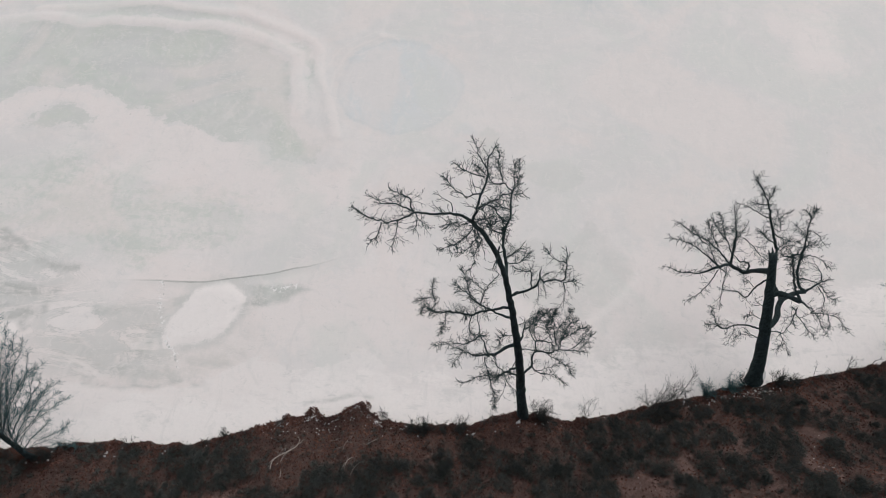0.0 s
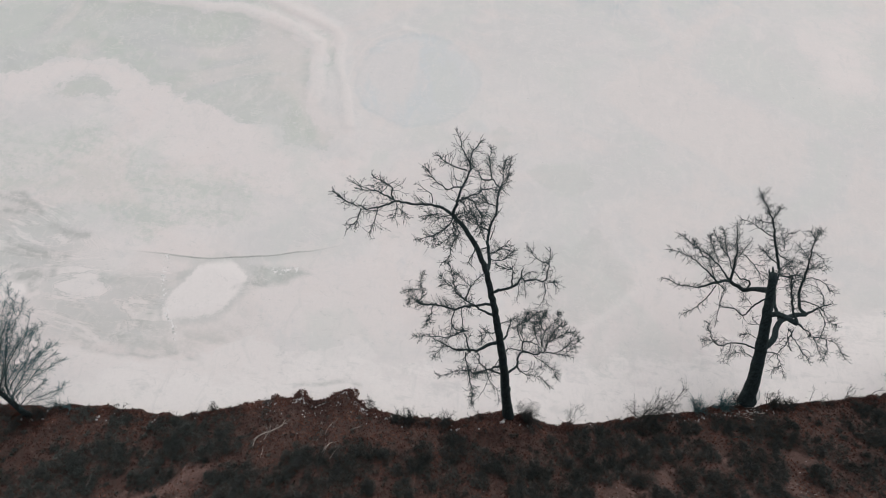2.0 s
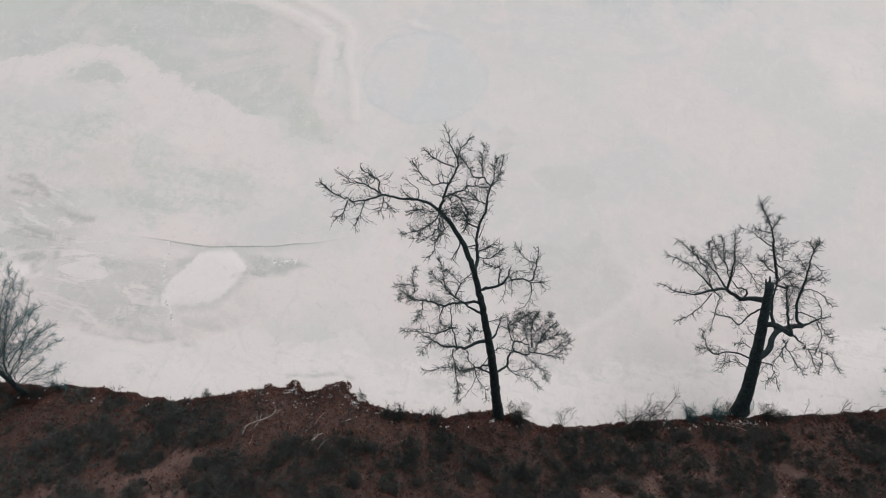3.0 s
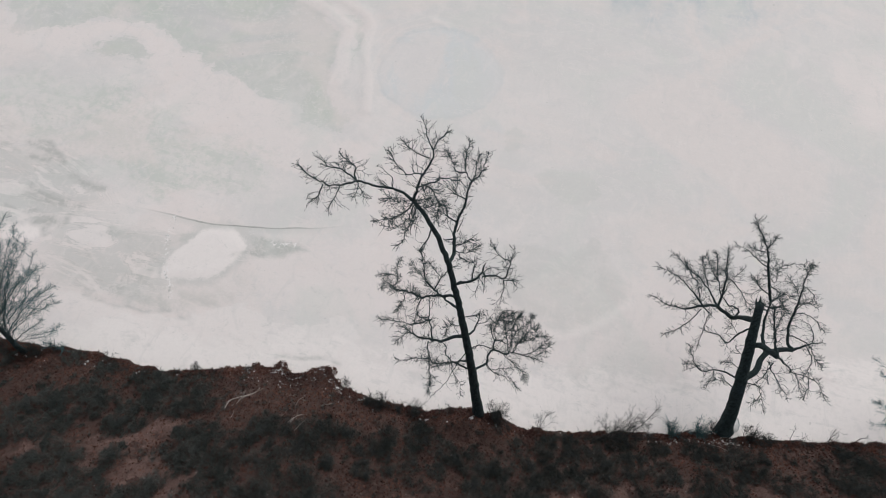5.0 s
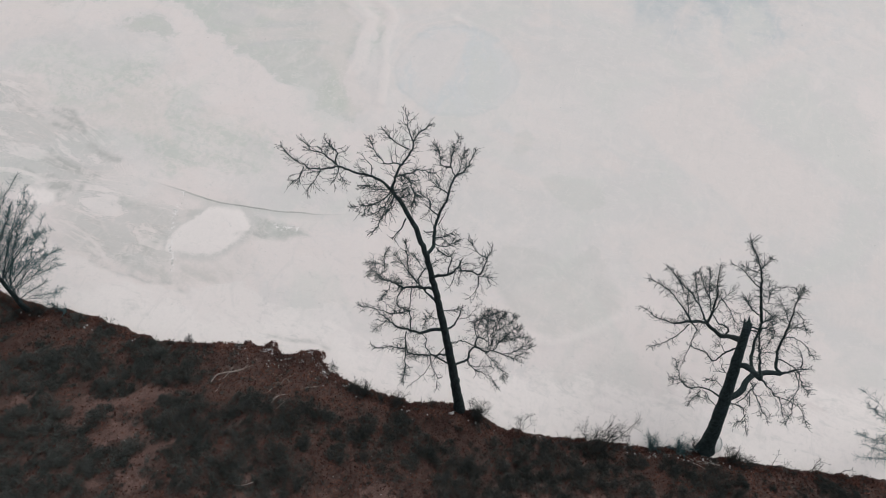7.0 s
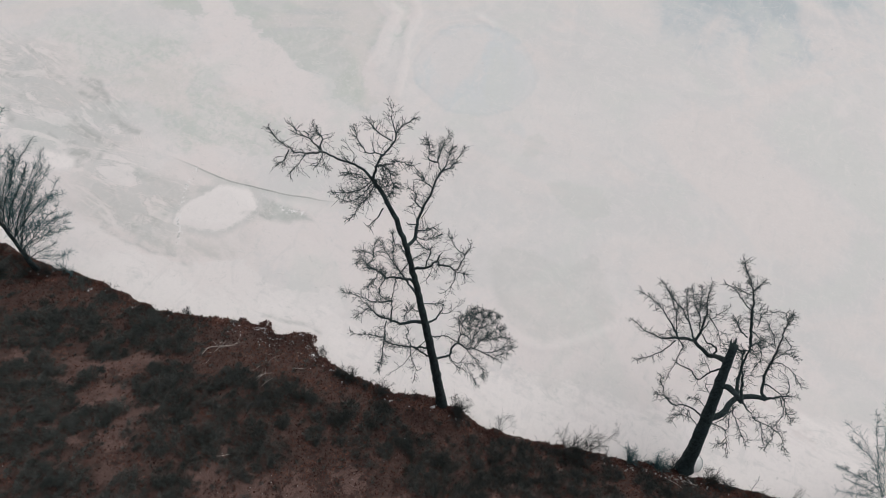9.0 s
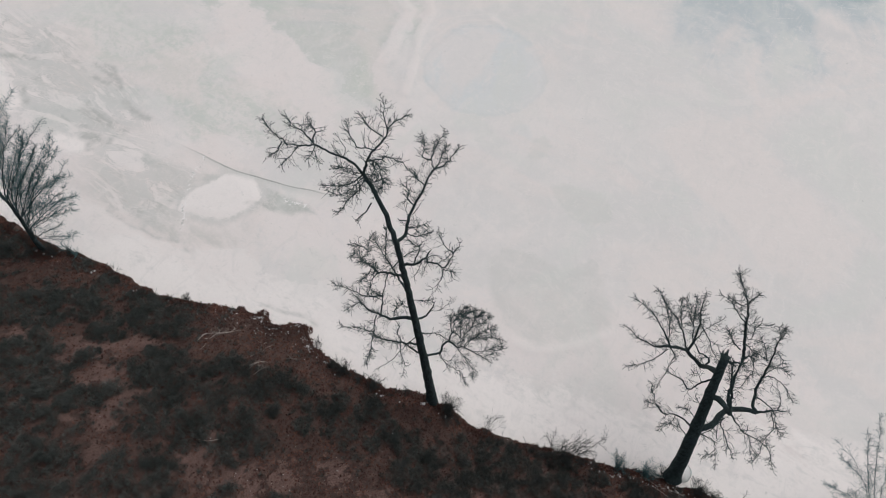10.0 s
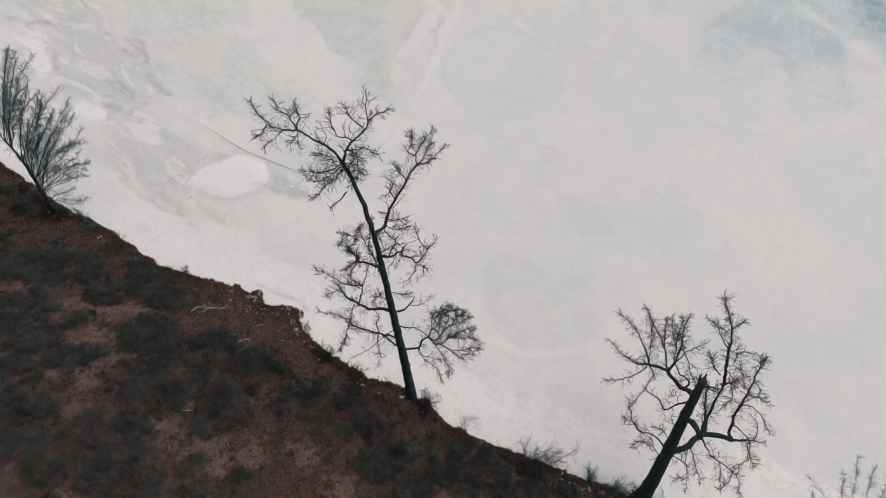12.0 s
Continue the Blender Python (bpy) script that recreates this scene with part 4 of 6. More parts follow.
def build_snow_specks():
    rng = random.Random(27)
    verts, faces = [], []
    for _ in range(760):
        x = rng.gauss(-4.8, 2.0) if rng.random() < 0.75 else rng.uniform(-20, 19)
        y = shore(x) - rng.uniform(-0.10, 0.22) - (0.6 if rng.random() < 0.07 else 0)
        p = Vector((x, y, ground(x, y) + 0.03))
        s, a = rng.uniform(0.010, 0.038), rng.uniform(0, 6)
        n = len(verts)
        for k in range(5):
            c = a + k * 1.2566
            verts.append(p + Vector((math.cos(c) * s * rng.uniform(0.6, 1.4), math.sin(c) * s * rng.uniform(0.6, 1.2), rng.uniform(-0.01, 0.02))))
        verts += [p + Vector((0, 0, s * 0.5)), p - Vector((0, 0, 0.04))]
        for k in range(5):
            faces += [(n + k, n + (k + 1) % 5, n + 5), (n + (k + 1) % 5, n + k, n + 6)]
    tagged(link_mesh("snow_specks", verts, faces, SNOW, shade=False), "scattered specks of snow caught in the leaves", "snow", kind="stuff")


build_snow_specks()


def build_lip_tufts():
    """Dry grass, leaf clumps and bracken that hang over the water's edge."""
    rng = random.Random(33)
    for name, material, count, label, cat in (("lip_grass", HEATHER, 2600, "dry dark grass fringing the lip of the bank", "grass"), ("lip_bracken", LEAF, 5200, "russet leaves clumped along the lip of the bank", "leaf litter")):
        verts, faces = [], []
        for _ in range(count):
            x = rng.uniform(-25, 24)
            if noise.noise((x * 1.3, 40.0 if material == LEAF else 60.0, 0)) < -0.12:
                continue
            y = shore(x) - abs(rng.gauss(0.02, 0.16)) + 0.12
            p = Vector((x, y, max(0.06, ground(x, y))))
            tall = rng.uniform(0.06, 0.22) if material == HEATHER else rng.uniform(0.05, 0.20)
            for _ in range(6):
                a = rng.uniform(0, 6.3)
                q = p + Vector((rng.gauss(0, 0.06), rng.gauss(0, 0.05), 0))
                if material == HEATHER:
                    w, lean = rng.uniform(0.006, 0.012), rng.uniform(0, 0.8) * tall
                    n = len(verts)
                    verts += [q + Vector((math.sin(a) * w, -math.cos(a) * w, -0.03)), q + Vector((-math.sin(a) * w, math.cos(a) * w, -0.03)),
                              q + Vector((math.cos(a) * lean, math.sin(a) * lean, tall))]
                    faces.append((n, n + 1, n + 2))
                else:
                    s = rng.uniform(0.022, 0.06)
                    u = Vector((math.cos(a), math.sin(a), rng.gauss(0, 0.6))) * s
                    v = Vector((-math.sin(a), math.cos(a), rng.gauss(0, 0.6))) * s * 0.7
                    q = q + Vector((0, 0, rng.uniform(0, tall)))
                    n = len(verts)
                    verts += [q - u, q - v, q + u, q + v]
                    faces.append((n, n + 1, n + 2, n + 3))
        tagged(link_mesh(name, verts, faces, material, shade=False), label, cat, kind="stuff")


build_lip_tufts()


# ---- shrubs along the water's edge ----
def shrub(x, y, tall, wide, stems, seed, label, material=SHRUB, fine=0.009, leanx=0.0, leany=0.05, dense=2.0):
    rng = random.Random(seed)
    at = Vector((x, y, ground(x, y) - 0.05))
    root = thing("shrub", at, label, "shrub", "shrubs at the water's edge")
    tv, tf = [], []
    for _ in range(stems):
        a = rng.uniform(0, 2 * math.pi)
        out = rng.uniform(0.1, 1.0) * wide
        h = tall * rng.uniform(0.55, 1.0) * (1 - 0.35 * out / max(wide, 0.01))
        p0 = at + Vector((rng.gauss(0, wide * 0.12), rng.gauss(0, wide * 0.12), 0))
        p2 = at + Vector((math.cos(a) * out + leanx * h, math.sin(a) * out + leany * h, h))
        p1 = (p0 + p2) / 2 + Vector((rng.gauss(0, 0.06), rng.gauss(0, 0.06), h * 0.12))
        line, share, length = curve_through((p0, p1, p2), 0.12)
        sv, sf = [], []
        tube(sv, sf, line, [fine * (1.5 - 0.9 * s) for s in share], 4, tip=False)
        link_mesh("stem", sv, sf, material, root)
        for _ in range(int(length * 8 * dense) + 2):
            i = rng.randrange(max(1, len(line) // 4), len(line))
            along = (line[i] - line[i - 1]).normalized()
            d = along * 0.9 + Vector((rng.gauss(0, 0.6), rng.gauss(0, 0.6), rng.gauss(0.2, 0.4)))
            twig(tv, tf, line[i], d, tall * rng.uniform(0.16, 0.36), fine * 0.62, rng, 2, 0.12)
    link_mesh("twig_spray", tv, tf, material, root, kind="stuff")
    return root


DENSE = "dense dark leafless shrub on the lip of the bank"
OPEN = "open thin-stemmed bare shrub rising over the ice"
LOW = "low spiky winter shrub in the leaf litter"
shrub(4.95, 5.35, 1.28, 0.75, 34, 31, "rounded dense bare shrub beside the tall tree's foot")
shrub(1.25, 4.5, 1.01, 0.55, 26, 32, LOW)
shrub(0.45, 4.45, 0.74, 0.5, 20, 33, LOW)
shrub(-0.45, 4.3, 0.85, 0.60, 40, 34, DENSE, dense=2.6)
shrub(-1.0, 4.25, 0.66, 0.45, 30, 35, DENSE, dense=2.6)
shrub(-2.45, 4.75, 0.74, 0.35, 14, 36, LOW)
shrub(-5.85, 4.45, 0.40, 0.35, 20, 37, "small clump of russet bracken at the water's edge", LEAF)
shrub(-9.6, 3.0, 0.74, 0.35, 14, 38, LOW)
shrub(-10.4, 2.5, 0.47, 0.3, 12, 39, LOW)
shrub(10.3, 6.3, 1.8, 1.0, 16, 40, OPEN, leany=0.45, dense=1.0)
shrub(10.7, 6.4, 2.5, 0.7, 5, 41, OPEN, fine=0.011, leanx=0.35, leany=0.5, dense=0.9)
shrub(9.2, 5.95, 0.7, 0.7, 14, 42, OPEN)
shrub(7.0, 5.5, 1.7, 0.6, 6, 43, OPEN, fine=0.006, leany=0.5, dense=0.9)
shrub(12.0, 7.0, 0.7, 0.5, 7, 44, OPEN)
shrub(13.0, 7.45, 1.05, 0.50, 22, 45, "rounded grey-green bare shrub beside the leaning tree", BIRCH, leany=0.45, fine=0.006, dense=2.6)
shrub(14.2, 7.85, 0.95, 0.65, 30, 46, "rounded grey-green bare shrub beside the leaning tree", BIRCH, leany=0.4, fine=0.007, dense=2.6)
shrub(15.0, 8.3, 0.81, 0.6, 20, 47, DENSE)
shrub(16.5, 8.35, 1.22, 0.7, 22, 48, DENSE)
shrub(17.4, 8.6, 0.81, 0.6, 18, 49, DENSE)
shrub(18.4, 8.9, 1.2, 0.6, 4, 50, OPEN, leanx=0.4, dense=0.8)
shrub(20.2, 9.4, 1.2, 0.8, 5, 51, OPEN, leany=0.35, dense=0.8)
shrub(21.5, 9.8, 0.9, 0.8, 5, 52, OPEN, leany=0.35, dense=0.8)
shrub(-16.6, 1.6, 0.68, 0.4, 12, 53, LOW)
for x, y, tall, seed in ((-17.6, 0.65, 0.5, 57), (-17.1, 0.7, 0.5, 58), (-18.4, 0.95, 0.6, 59), (-19.3, 0.9, 0.6, 60), (-20.4, 0.85, 0.6, 62)):
    shrub(x, y, tall, 0.5, 24, seed, "low brown shrub round the many-stemmed tree's foot", LEAF, fine=0.008)
shrub(-17.2, 1.2, 0.9, 0.6, 26, 56, "dense dark tangle of shoots at the many-stemmed tree's foot")
for x, y, tall, seed in ((-16.3, 1.75, 0.6, 61), (-17.0, 1.7, 0.8, 64)):
    shrub(x, y, tall, 0.6, 18, seed, "grey-green twiggy shrub under the many-stemmed tree", BIRCH, fine=0.007)
shrub(-13.9, 2.0, 0.54, 0.5, 16, 54, DENSE)
shrub(-11.4, 2.2, 0.47, 0.4, 16, 55, DENSE)

lip = random.Random(90)
for x in (-20.5, -18.9, -15.3, -12.7, -8.6, -7.2, -5.0, -4.4, 2.3, 2.9, 5.7, 7.8, 8.5, 11.3, 15.8, 17.0, 19.2):
    shrub(x, shore(x) - lip.uniform(0.08, 0.3), lip.uniform(0.22, 0.5), lip.uniform(0.22, 0.5), lip.randrange(9, 18), lip.randrange(1000), "small dark tuft of dry stems on the lip of the bank")

def bracken(x, y, wide, tall, count, seed, label):
    rng = random.Random(seed)
    base = Vector((x, y, ground(x, y)))
    root = thing("bracken_clump", base, label, "bracken", "bracken at the water's edge")
    verts, faces, sv, sf = [], [], [], []
    for _ in range(count):
        a, r, k = rng.uniform(0, 6.3), rng.random() ** 0.6 * wide, rng.random()
        q = base + Vector((math.cos(a) * r, math.sin(a) * r, tall * k * (1.2 - r / wide)))
        s, c = rng.uniform(0.03, 0.07), rng.uniform(0, 6.3)
        u, v = Vector((math.cos(c), math.sin(c), rng.gauss(0, 0.7))) * s, Vector((-math.sin(c), math.cos(c), rng.gauss(0, 0.7))) * s * 0.6
        n = len(verts)
        verts += [q - u, q - v, q + u, q + v]
        faces += [(n, n + 1, n + 2), (n, n + 2, n + 3)]
    for _ in range(7):
        a = rng.uniform(0, 6.3)
        top = base + Vector((math.cos(a) * wide * 0.7, math.sin(a) * wide * 0.7, tall * 0.9))
        tube(sv, sf, [base - Vector((0, 0, 0.05)), (base + top) / 2 + Vector((0, 0, 0.05)), top], [0.008, 0.006, 0.004], 4, tip=False)
    link_mesh("fronds", verts, faces, LEAF, root, kind="stuff", shade=False)
    link_mesh("stalk", sv, sf, LEAF, root)


RUST = "clump of curled russet bracken on the lip of the bank"
bracken(-5.85, 4.5, 0.34, 0.50, 170, 81, RUST)
bracken(-5.2, 4.7, 0.22, 0.22, 70, 82, RUST)
bracken(-4.5, 4.85, 0.26, 0.22, 80, 83, RUST)
bracken(-7.0, 4.1, 0.25, 0.20, 70, 84, RUST)
bracken(-3.4, 5.1, 0.30, 0.35, 130, 85, RUST)
bracken(-8.2, 3.5, 0.22, 0.22, 60, 86, RUST)
bracken(-2.9, 4.6, 0.25, 0.25, 80, 87, RUST)

# ---- the trees ----
tall_tree = Tree((4.22, 5.17, 0.6), "tall crooked bare tree with dark bark on the bank", "tree", BARK, TWIG, 11, 0.68, 0.0064, 1.0, 2.4, 0.18)
tall_tree.limb("trunk", 0.240, 0.055, 0.00, (4.11, 5.35, 0.80), (3.65, 5.71, 3.48), (3.28, 5.92, 5.98), (2.89, 6.15, 8.30), (2.47, 6.42, 10.37), (2.08, 6.67, 12.19), (1.69, 6.86, 13.69), (1.22, 7.02, 14.83), (0.72, 7.11, 15.59))
tall_tree.limb("arm", 0.050, 0.012, 1.49, (0.72, 7.11, 15.59), (0.23, 7.17, 15.85), (-0.29, 7.09, 15.81), (-0.80, 7.01, 15.96), (-1.04, 6.81, 16.01), (-1.22, 6.73, 15.96), (-1.46, 6.59, 16.02), (-1.71, 6.58, 16.15), (-2.04, 6.61, 16.25), (-2.36, 6.73, 16.39))
tall_tree.limb("arm", 0.030, 0.010, 1.38, (-0.82, 6.96, 16.09), (-1.18, 7.07, 16.11), (-1.40, 7.12, 16.11), (-1.67, 7.08, 16.14), (-1.97, 7.18, 16.23))
tall_tree.limb("arm", 0.030, 0.010, 1.61, (-0.82, 6.96, 16.09), (-0.89, 7.07, 16.14), (-0.93, 7.24, 16.19), (-1.17, 7.36, 16.15), (-1.57, 7.59, 16.09))
tall_tree.limb("arm", 0.022, 0.008, 1.49, (-1.59, 6.53, 16.10), (-1.71, 6.31, 15.80), (-1.89, 6.15, 15.58))
tall_tree.limb("arm", 0.018, 0.007, 1.49, (-1.22, 6.73, 15.96), (-1.18, 6.50, 15.92), (-1.22, 6.21, 15.89), (-1.27, 6.02, 15.81))
tall_tree.limb("arm", 0.016, 0.007, 1.38, (-0.82, 6.96, 16.09), (-0.70, 6.82, 16.01), (-0.77, 6.50, 15.87))
tall_tree.limb("arm", 0.013, 0.006, 1.15, (-0.72, 6.83, 16.02), (-0.48, 6.62, 15.88))
tall_tree.limb("upper_limb", 0.050, 0.010, 1.38, (0.72, 7.11, 15.59), (0.80, 7.23, 16.07), (0.87, 7.36, 16.27), (0.93, 7.61, 16.39), (0.93, 7.88, 16.53), (0.92, 8.14, 16.66), (0.99, 8.43, 16.67), (1.09, 8.78, 16.68), (1.19, 8.85, 16.70))
tall_tree.limb("upper_limb", 0.024, 0.008, 1.26, (0.92, 8.14, 16.66), (0.75, 8.25, 16.83), (0.55, 8.53, 17.16))
tall_tree.limb("upper_limb", 0.022, 0.008, 1.26, (0.91, 7.93, 16.56), (0.59, 7.90, 16.64), (0.34, 7.94, 16.72), (0.10, 8.05, 16.84))
tall_tree.limb("upper_limb", 0.026, 0.008, 1.49, (0.92, 7.57, 16.36), (0.69, 7.43, 16.40), (0.49, 7.33, 16.44), (0.19, 7.46, 16.55), (-0.14, 7.70, 16.71))
tall_tree.limb("upper_limb", 0.018, 0.006, 0.30, (0.18, 7.03, 16.14), (0.11, 7.19, 16.23), (-0.09, 7.27, 16.30), (-0.25, 7.37, 16.37))
tall_tree.limb("upper_limb", 0.030, 0.010, 1.84, (0.81, 7.17, 16.19), (1.15, 7.25, 16.42), (1.42, 7.38, 16.68), (1.70, 7.43, 16.66), (1.89, 7.47, 16.65))
tall_tree.limb("upper_limb", 0.024, 0.008, 4.20, (0.89, 7.29, 16.23), (1.17, 7.28, 16.18), (1.40, 7.08, 16.05), (1.50, 6.94, 15.97), (1.53, 6.63, 15.82))
tall_tree.limb("upper_limb", 0.030, 0.008, 2.80, (0.72, 7.11, 15.59), (0.77, 6.86, 15.68), (0.63, 6.66, 15.61), (0.44, 6.53, 15.58), (0.20, 6.32, 15.52), (-0.02, 6.24, 15.52))
tall_tree.limb("upper_limb", 0.026, 0.008, 1.95, (0.76, 7.10, 15.53), (0.86, 6.51, 15.77), (0.71, 6.28, 15.69), (0.53, 6.13, 15.64), (0.30, 6.09, 15.66))
tall_tree.limb("upper_limb", 0.026, 0.008, 1.38, (0.82, 7.09, 15.44), (0.99, 6.48, 15.74), (0.87, 6.19, 15.62), (0.85, 5.90, 15.49), (0.75, 5.75, 15.43))
tall_tree.limb("upper_limb", 0.030, 0.010, 0.34, (1.48, 6.44, 15.64), (1.42, 6.17, 15.52), (1.35, 5.83, 15.38))
tall_tree.limb("upper_limb", 0.020, 0.007, 3.00, (0.72, 7.11, 15.59), (0.47, 6.89, 15.74), (0.22, 6.90, 15.79), (0.00, 6.75, 15.75))
tall_tree.limb("upper_limb", 0.020, 0.007, 4.00, (0.72, 7.11, 15.59), (0.96, 7.07, 15.75), (1.01, 7.26, 15.83), (0.90, 7.37, 15.90))
tall_tree.limb("upper_limb", 0.018, 0.007, 3.50, (0.72, 7.11, 15.59), (1.16, 6.87, 15.89), (1.31, 7.02, 15.94))
tall_tree.limb("leader", 0.075, 0.012, 1.56, (1.87, 6.78, 13.06), (1.93, 7.21, 12.89), (1.80, 7.61, 13.10), (1.73, 8.05, 13.31), (1.77, 8.22, 13.56), (1.83, 8.50, 13.96), (1.85, 9.06, 14.22), (1.99, 9.57, 14.12), (2.01, 10.37, 14.03))
tall_tree.limb("leader", 0.028, 0.009, 2.34, (1.85, 9.06, 14.22), (1.55, 9.35, 14.18), (1.41, 9.82, 14.16), (1.29, 10.53, 14.13))
tall_tree.limb("leader", 0.024, 0.008, 2.34, (1.84, 8.98, 14.18), (1.86, 9.43, 14.38), (1.87, 9.85, 14.58))
tall_tree.limb("leader", 0.035, 0.010, 1.95, (1.73, 8.05, 13.31), (1.40, 8.23, 13.24), (1.24, 8.50, 13.22), (0.90, 8.51, 13.28))
tall_tree.limb("leader", 0.024, 0.008, 2.34, (1.82, 8.56, 13.99), (1.51, 8.61, 14.06), (1.21, 8.67, 14.13))
tall_tree.limb("leader", 0.022, 0.008, 2.34, (1.60, 9.25, 14.34), (1.23, 9.38, 14.06), (0.79, 10.11, 13.76), (0.64, 10.16, 13.81))
tall_tree.limb("leader", 0.030, 0.012, 0.00, (1.80, 7.61, 13.10), (1.64, 7.57, 13.10), (1.46, 7.51, 13.10))
tall_tree.limb("leader", 0.022, 0.009, 0.00, (1.81, 7.82, 13.19), (1.87, 8.06, 13.29), (1.87, 8.26, 13.39))
tall_tree.limb("leader", 0.026, 0.008, 3.12, (1.89, 7.45, 13.01), (2.12, 7.60, 13.04), (2.33, 7.84, 13.12))
tall_tree.limb("leader", 0.022, 0.008, 2.86, (1.91, 7.32, 12.94), (2.18, 7.32, 12.90), (2.40, 7.50, 12.95), (2.57, 7.69, 13.01))
tall_tree.limb("right_bough", 0.060, 0.010, 1.30, (2.13, 6.64, 11.98), (2.53, 6.65, 12.40), (2.86, 6.67, 12.92), (2.95, 6.92, 12.94), (3.08, 6.82, 12.94), (3.36, 6.85, 13.01), (3.61, 6.81, 13.05), (3.63, 7.07, 13.18), (3.64, 7.32, 13.31), (3.65, 7.79, 13.33))
tall_tree.limb("right_bough", 0.022, 0.007, 0.39, (3.61, 6.81, 13.05), (3.71, 6.55, 12.91), (3.59, 6.14, 12.74))
tall_tree.limb("right_bough", 0.022, 0.007, 1.69, (3.61, 6.81, 13.05), (3.87, 6.81, 13.11), (4.07, 6.67, 13.11))
tall_tree.limb("right_bough", 0.020, 0.007, 1.30, (3.64, 7.32, 13.31), (3.31, 7.40, 13.40), (2.94, 7.55, 13.53))
tall_tree.limb("right_bough", 0.045, 0.012, 0.00, (2.95, 6.92, 12.94), (2.95, 7.06, 13.01), (2.96, 7.18, 13.06))
tall_tree.limb("right_bough", 0.030, 0.009, 2.08, (2.71, 6.55, 12.89), (2.64, 6.78, 13.01), (2.68, 6.96, 13.09), (2.43, 7.00, 13.14), (2.15, 7.01, 13.19))
tall_tree.limb("right_bough", 0.014, 0.006, 0.39, (2.91, 6.70, 12.93), (2.91, 6.49, 12.83), (2.92, 6.32, 12.75))
tall_tree.limb("right_bough", 0.016, 0.006, 0.78, (2.97, 6.89, 12.92), (3.20, 7.09, 13.09), (3.49, 7.08, 13.12), (3.64, 7.32, 13.31))
tall_tree.limb("left_bough", 0.055, 0.010, 2.54, (2.44, 6.44, 10.52), (1.87, 6.72, 10.16), (1.31, 7.05, 9.90), (1.04, 7.14, 10.12), (0.84, 7.36, 10.42), (0.75, 7.62, 10.71), (0.55, 7.91, 10.87))
tall_tree.limb("left_bough", 0.035, 0.012, 1.17, (1.31, 7.05, 9.90), (1.47, 7.54, 10.10), (1.67, 7.84, 10.21), (1.87, 8.07, 10.28))
tall_tree.limb("left_bough", 0.020, 0.007, 2.34, (1.47, 7.52, 10.09), (1.15, 7.65, 10.20), (0.87, 7.83, 10.33))
tall_tree.limb("left_bough", 0.018, 0.007, 3.51, (0.99, 7.13, 10.44), (0.62, 7.28, 10.57), (0.39, 7.44, 10.68))
tall_tree.limb("level_bough", 0.055, 0.010, 2.54, (2.28, 6.54, 11.27), (1.54, 6.61, 10.60), (1.10, 6.58, 10.20), (0.40, 6.89, 9.31), (-0.34, 7.21, 8.38), (-0.30, 7.49, 8.50), (-0.46, 8.00, 8.77), (-0.39, 8.23, 8.87))
tall_tree.limb("level_bough", 0.016, 0.007, 3.12, (-0.12, 7.20, 8.34), (-0.61, 7.29, 8.46), (-0.80, 7.06, 8.38))
tall_tree.limb("level_bough", 0.016, 0.007, 2.73, (-0.32, 7.62, 8.57), (-0.67, 7.58, 8.60), (-1.02, 7.47, 8.61))
tall_tree.limb("level_bough", 0.026, 0.010, 2.92, (1.10, 6.58, 10.20), (0.99, 6.30, 10.08), (1.02, 6.10, 9.99), (1.24, 5.94, 9.88), (1.57, 5.97, 9.84))
tall_tree.limb("level_bough", 0.018, 0.007, 3.71, (0.14, 7.23, 8.31), (0.11, 6.88, 8.15), (-0.03, 6.51, 8.00))
tall_tree.limb("lower_bough", 0.085, 0.014, 1.95, (2.80, 6.21, 8.79), (2.29, 5.91, 8.70), (2.05, 5.75, 8.66), (1.71, 5.52, 9.18), (1.28, 5.45, 9.21), (0.88, 5.50, 9.29), (0.48, 5.62, 9.41))
tall_tree.limb("lower_bough", 0.040, 0.014, 0.58, (1.83, 5.46, 9.13), (1.63, 5.84, 9.22), (1.49, 6.14, 9.29), (1.35, 6.54, 9.50), (1.23, 6.86, 9.66))
tall_tree.limb("lower_bough", 0.030, 0.008, 1.75, (1.49, 6.14, 9.29), (0.91, 5.71, 9.55), (0.41, 5.56, 9.72), (-0.11, 5.42, 9.90))
tall_tree.limb("lower_bough", 0.016, 0.007, 2.73, (0.88, 5.50, 9.29), (0.72, 5.25, 9.20), (0.58, 5.04, 9.13))
tall_tree.limb("lower_bough", 0.016, 0.007, 1.56, (1.49, 6.14, 9.29), (1.31, 5.95, 9.23), (1.00, 5.91, 9.26))
tall_tree.limb("low_limb", 0.050, 0.018, 0.98, (3.32, 5.90, 5.74), (2.88, 5.67, 6.55), (2.55, 5.58, 7.08), (2.20, 5.77, 7.22), (2.16, 6.00, 7.34), (1.95, 6.09, 7.41))
tall_tree.limb("low_limb", 0.050, 0.008, 1.75, (3.18, 5.98, 6.64), (2.56, 5.55, 7.06), (2.09, 4.83, 8.80), (1.90, 4.85, 9.22), (1.70, 4.68, 9.53), (1.29, 4.51, 9.51), (0.89, 4.36, 9.51))
tall_tree.limb("low_limb", 0.030, 0.009, 2.54, (1.85, 5.03, 8.93), (1.98, 4.60, 8.71), (2.12, 4.23, 8.51), (2.24, 3.90, 8.34))
tall_tree.limb("low_limb", 0.022, 0.007, 0.20, (2.96, 6.04, 7.23), (2.72, 5.42, 6.98), (2.51, 4.76, 6.70), (2.24, 4.23, 6.50))
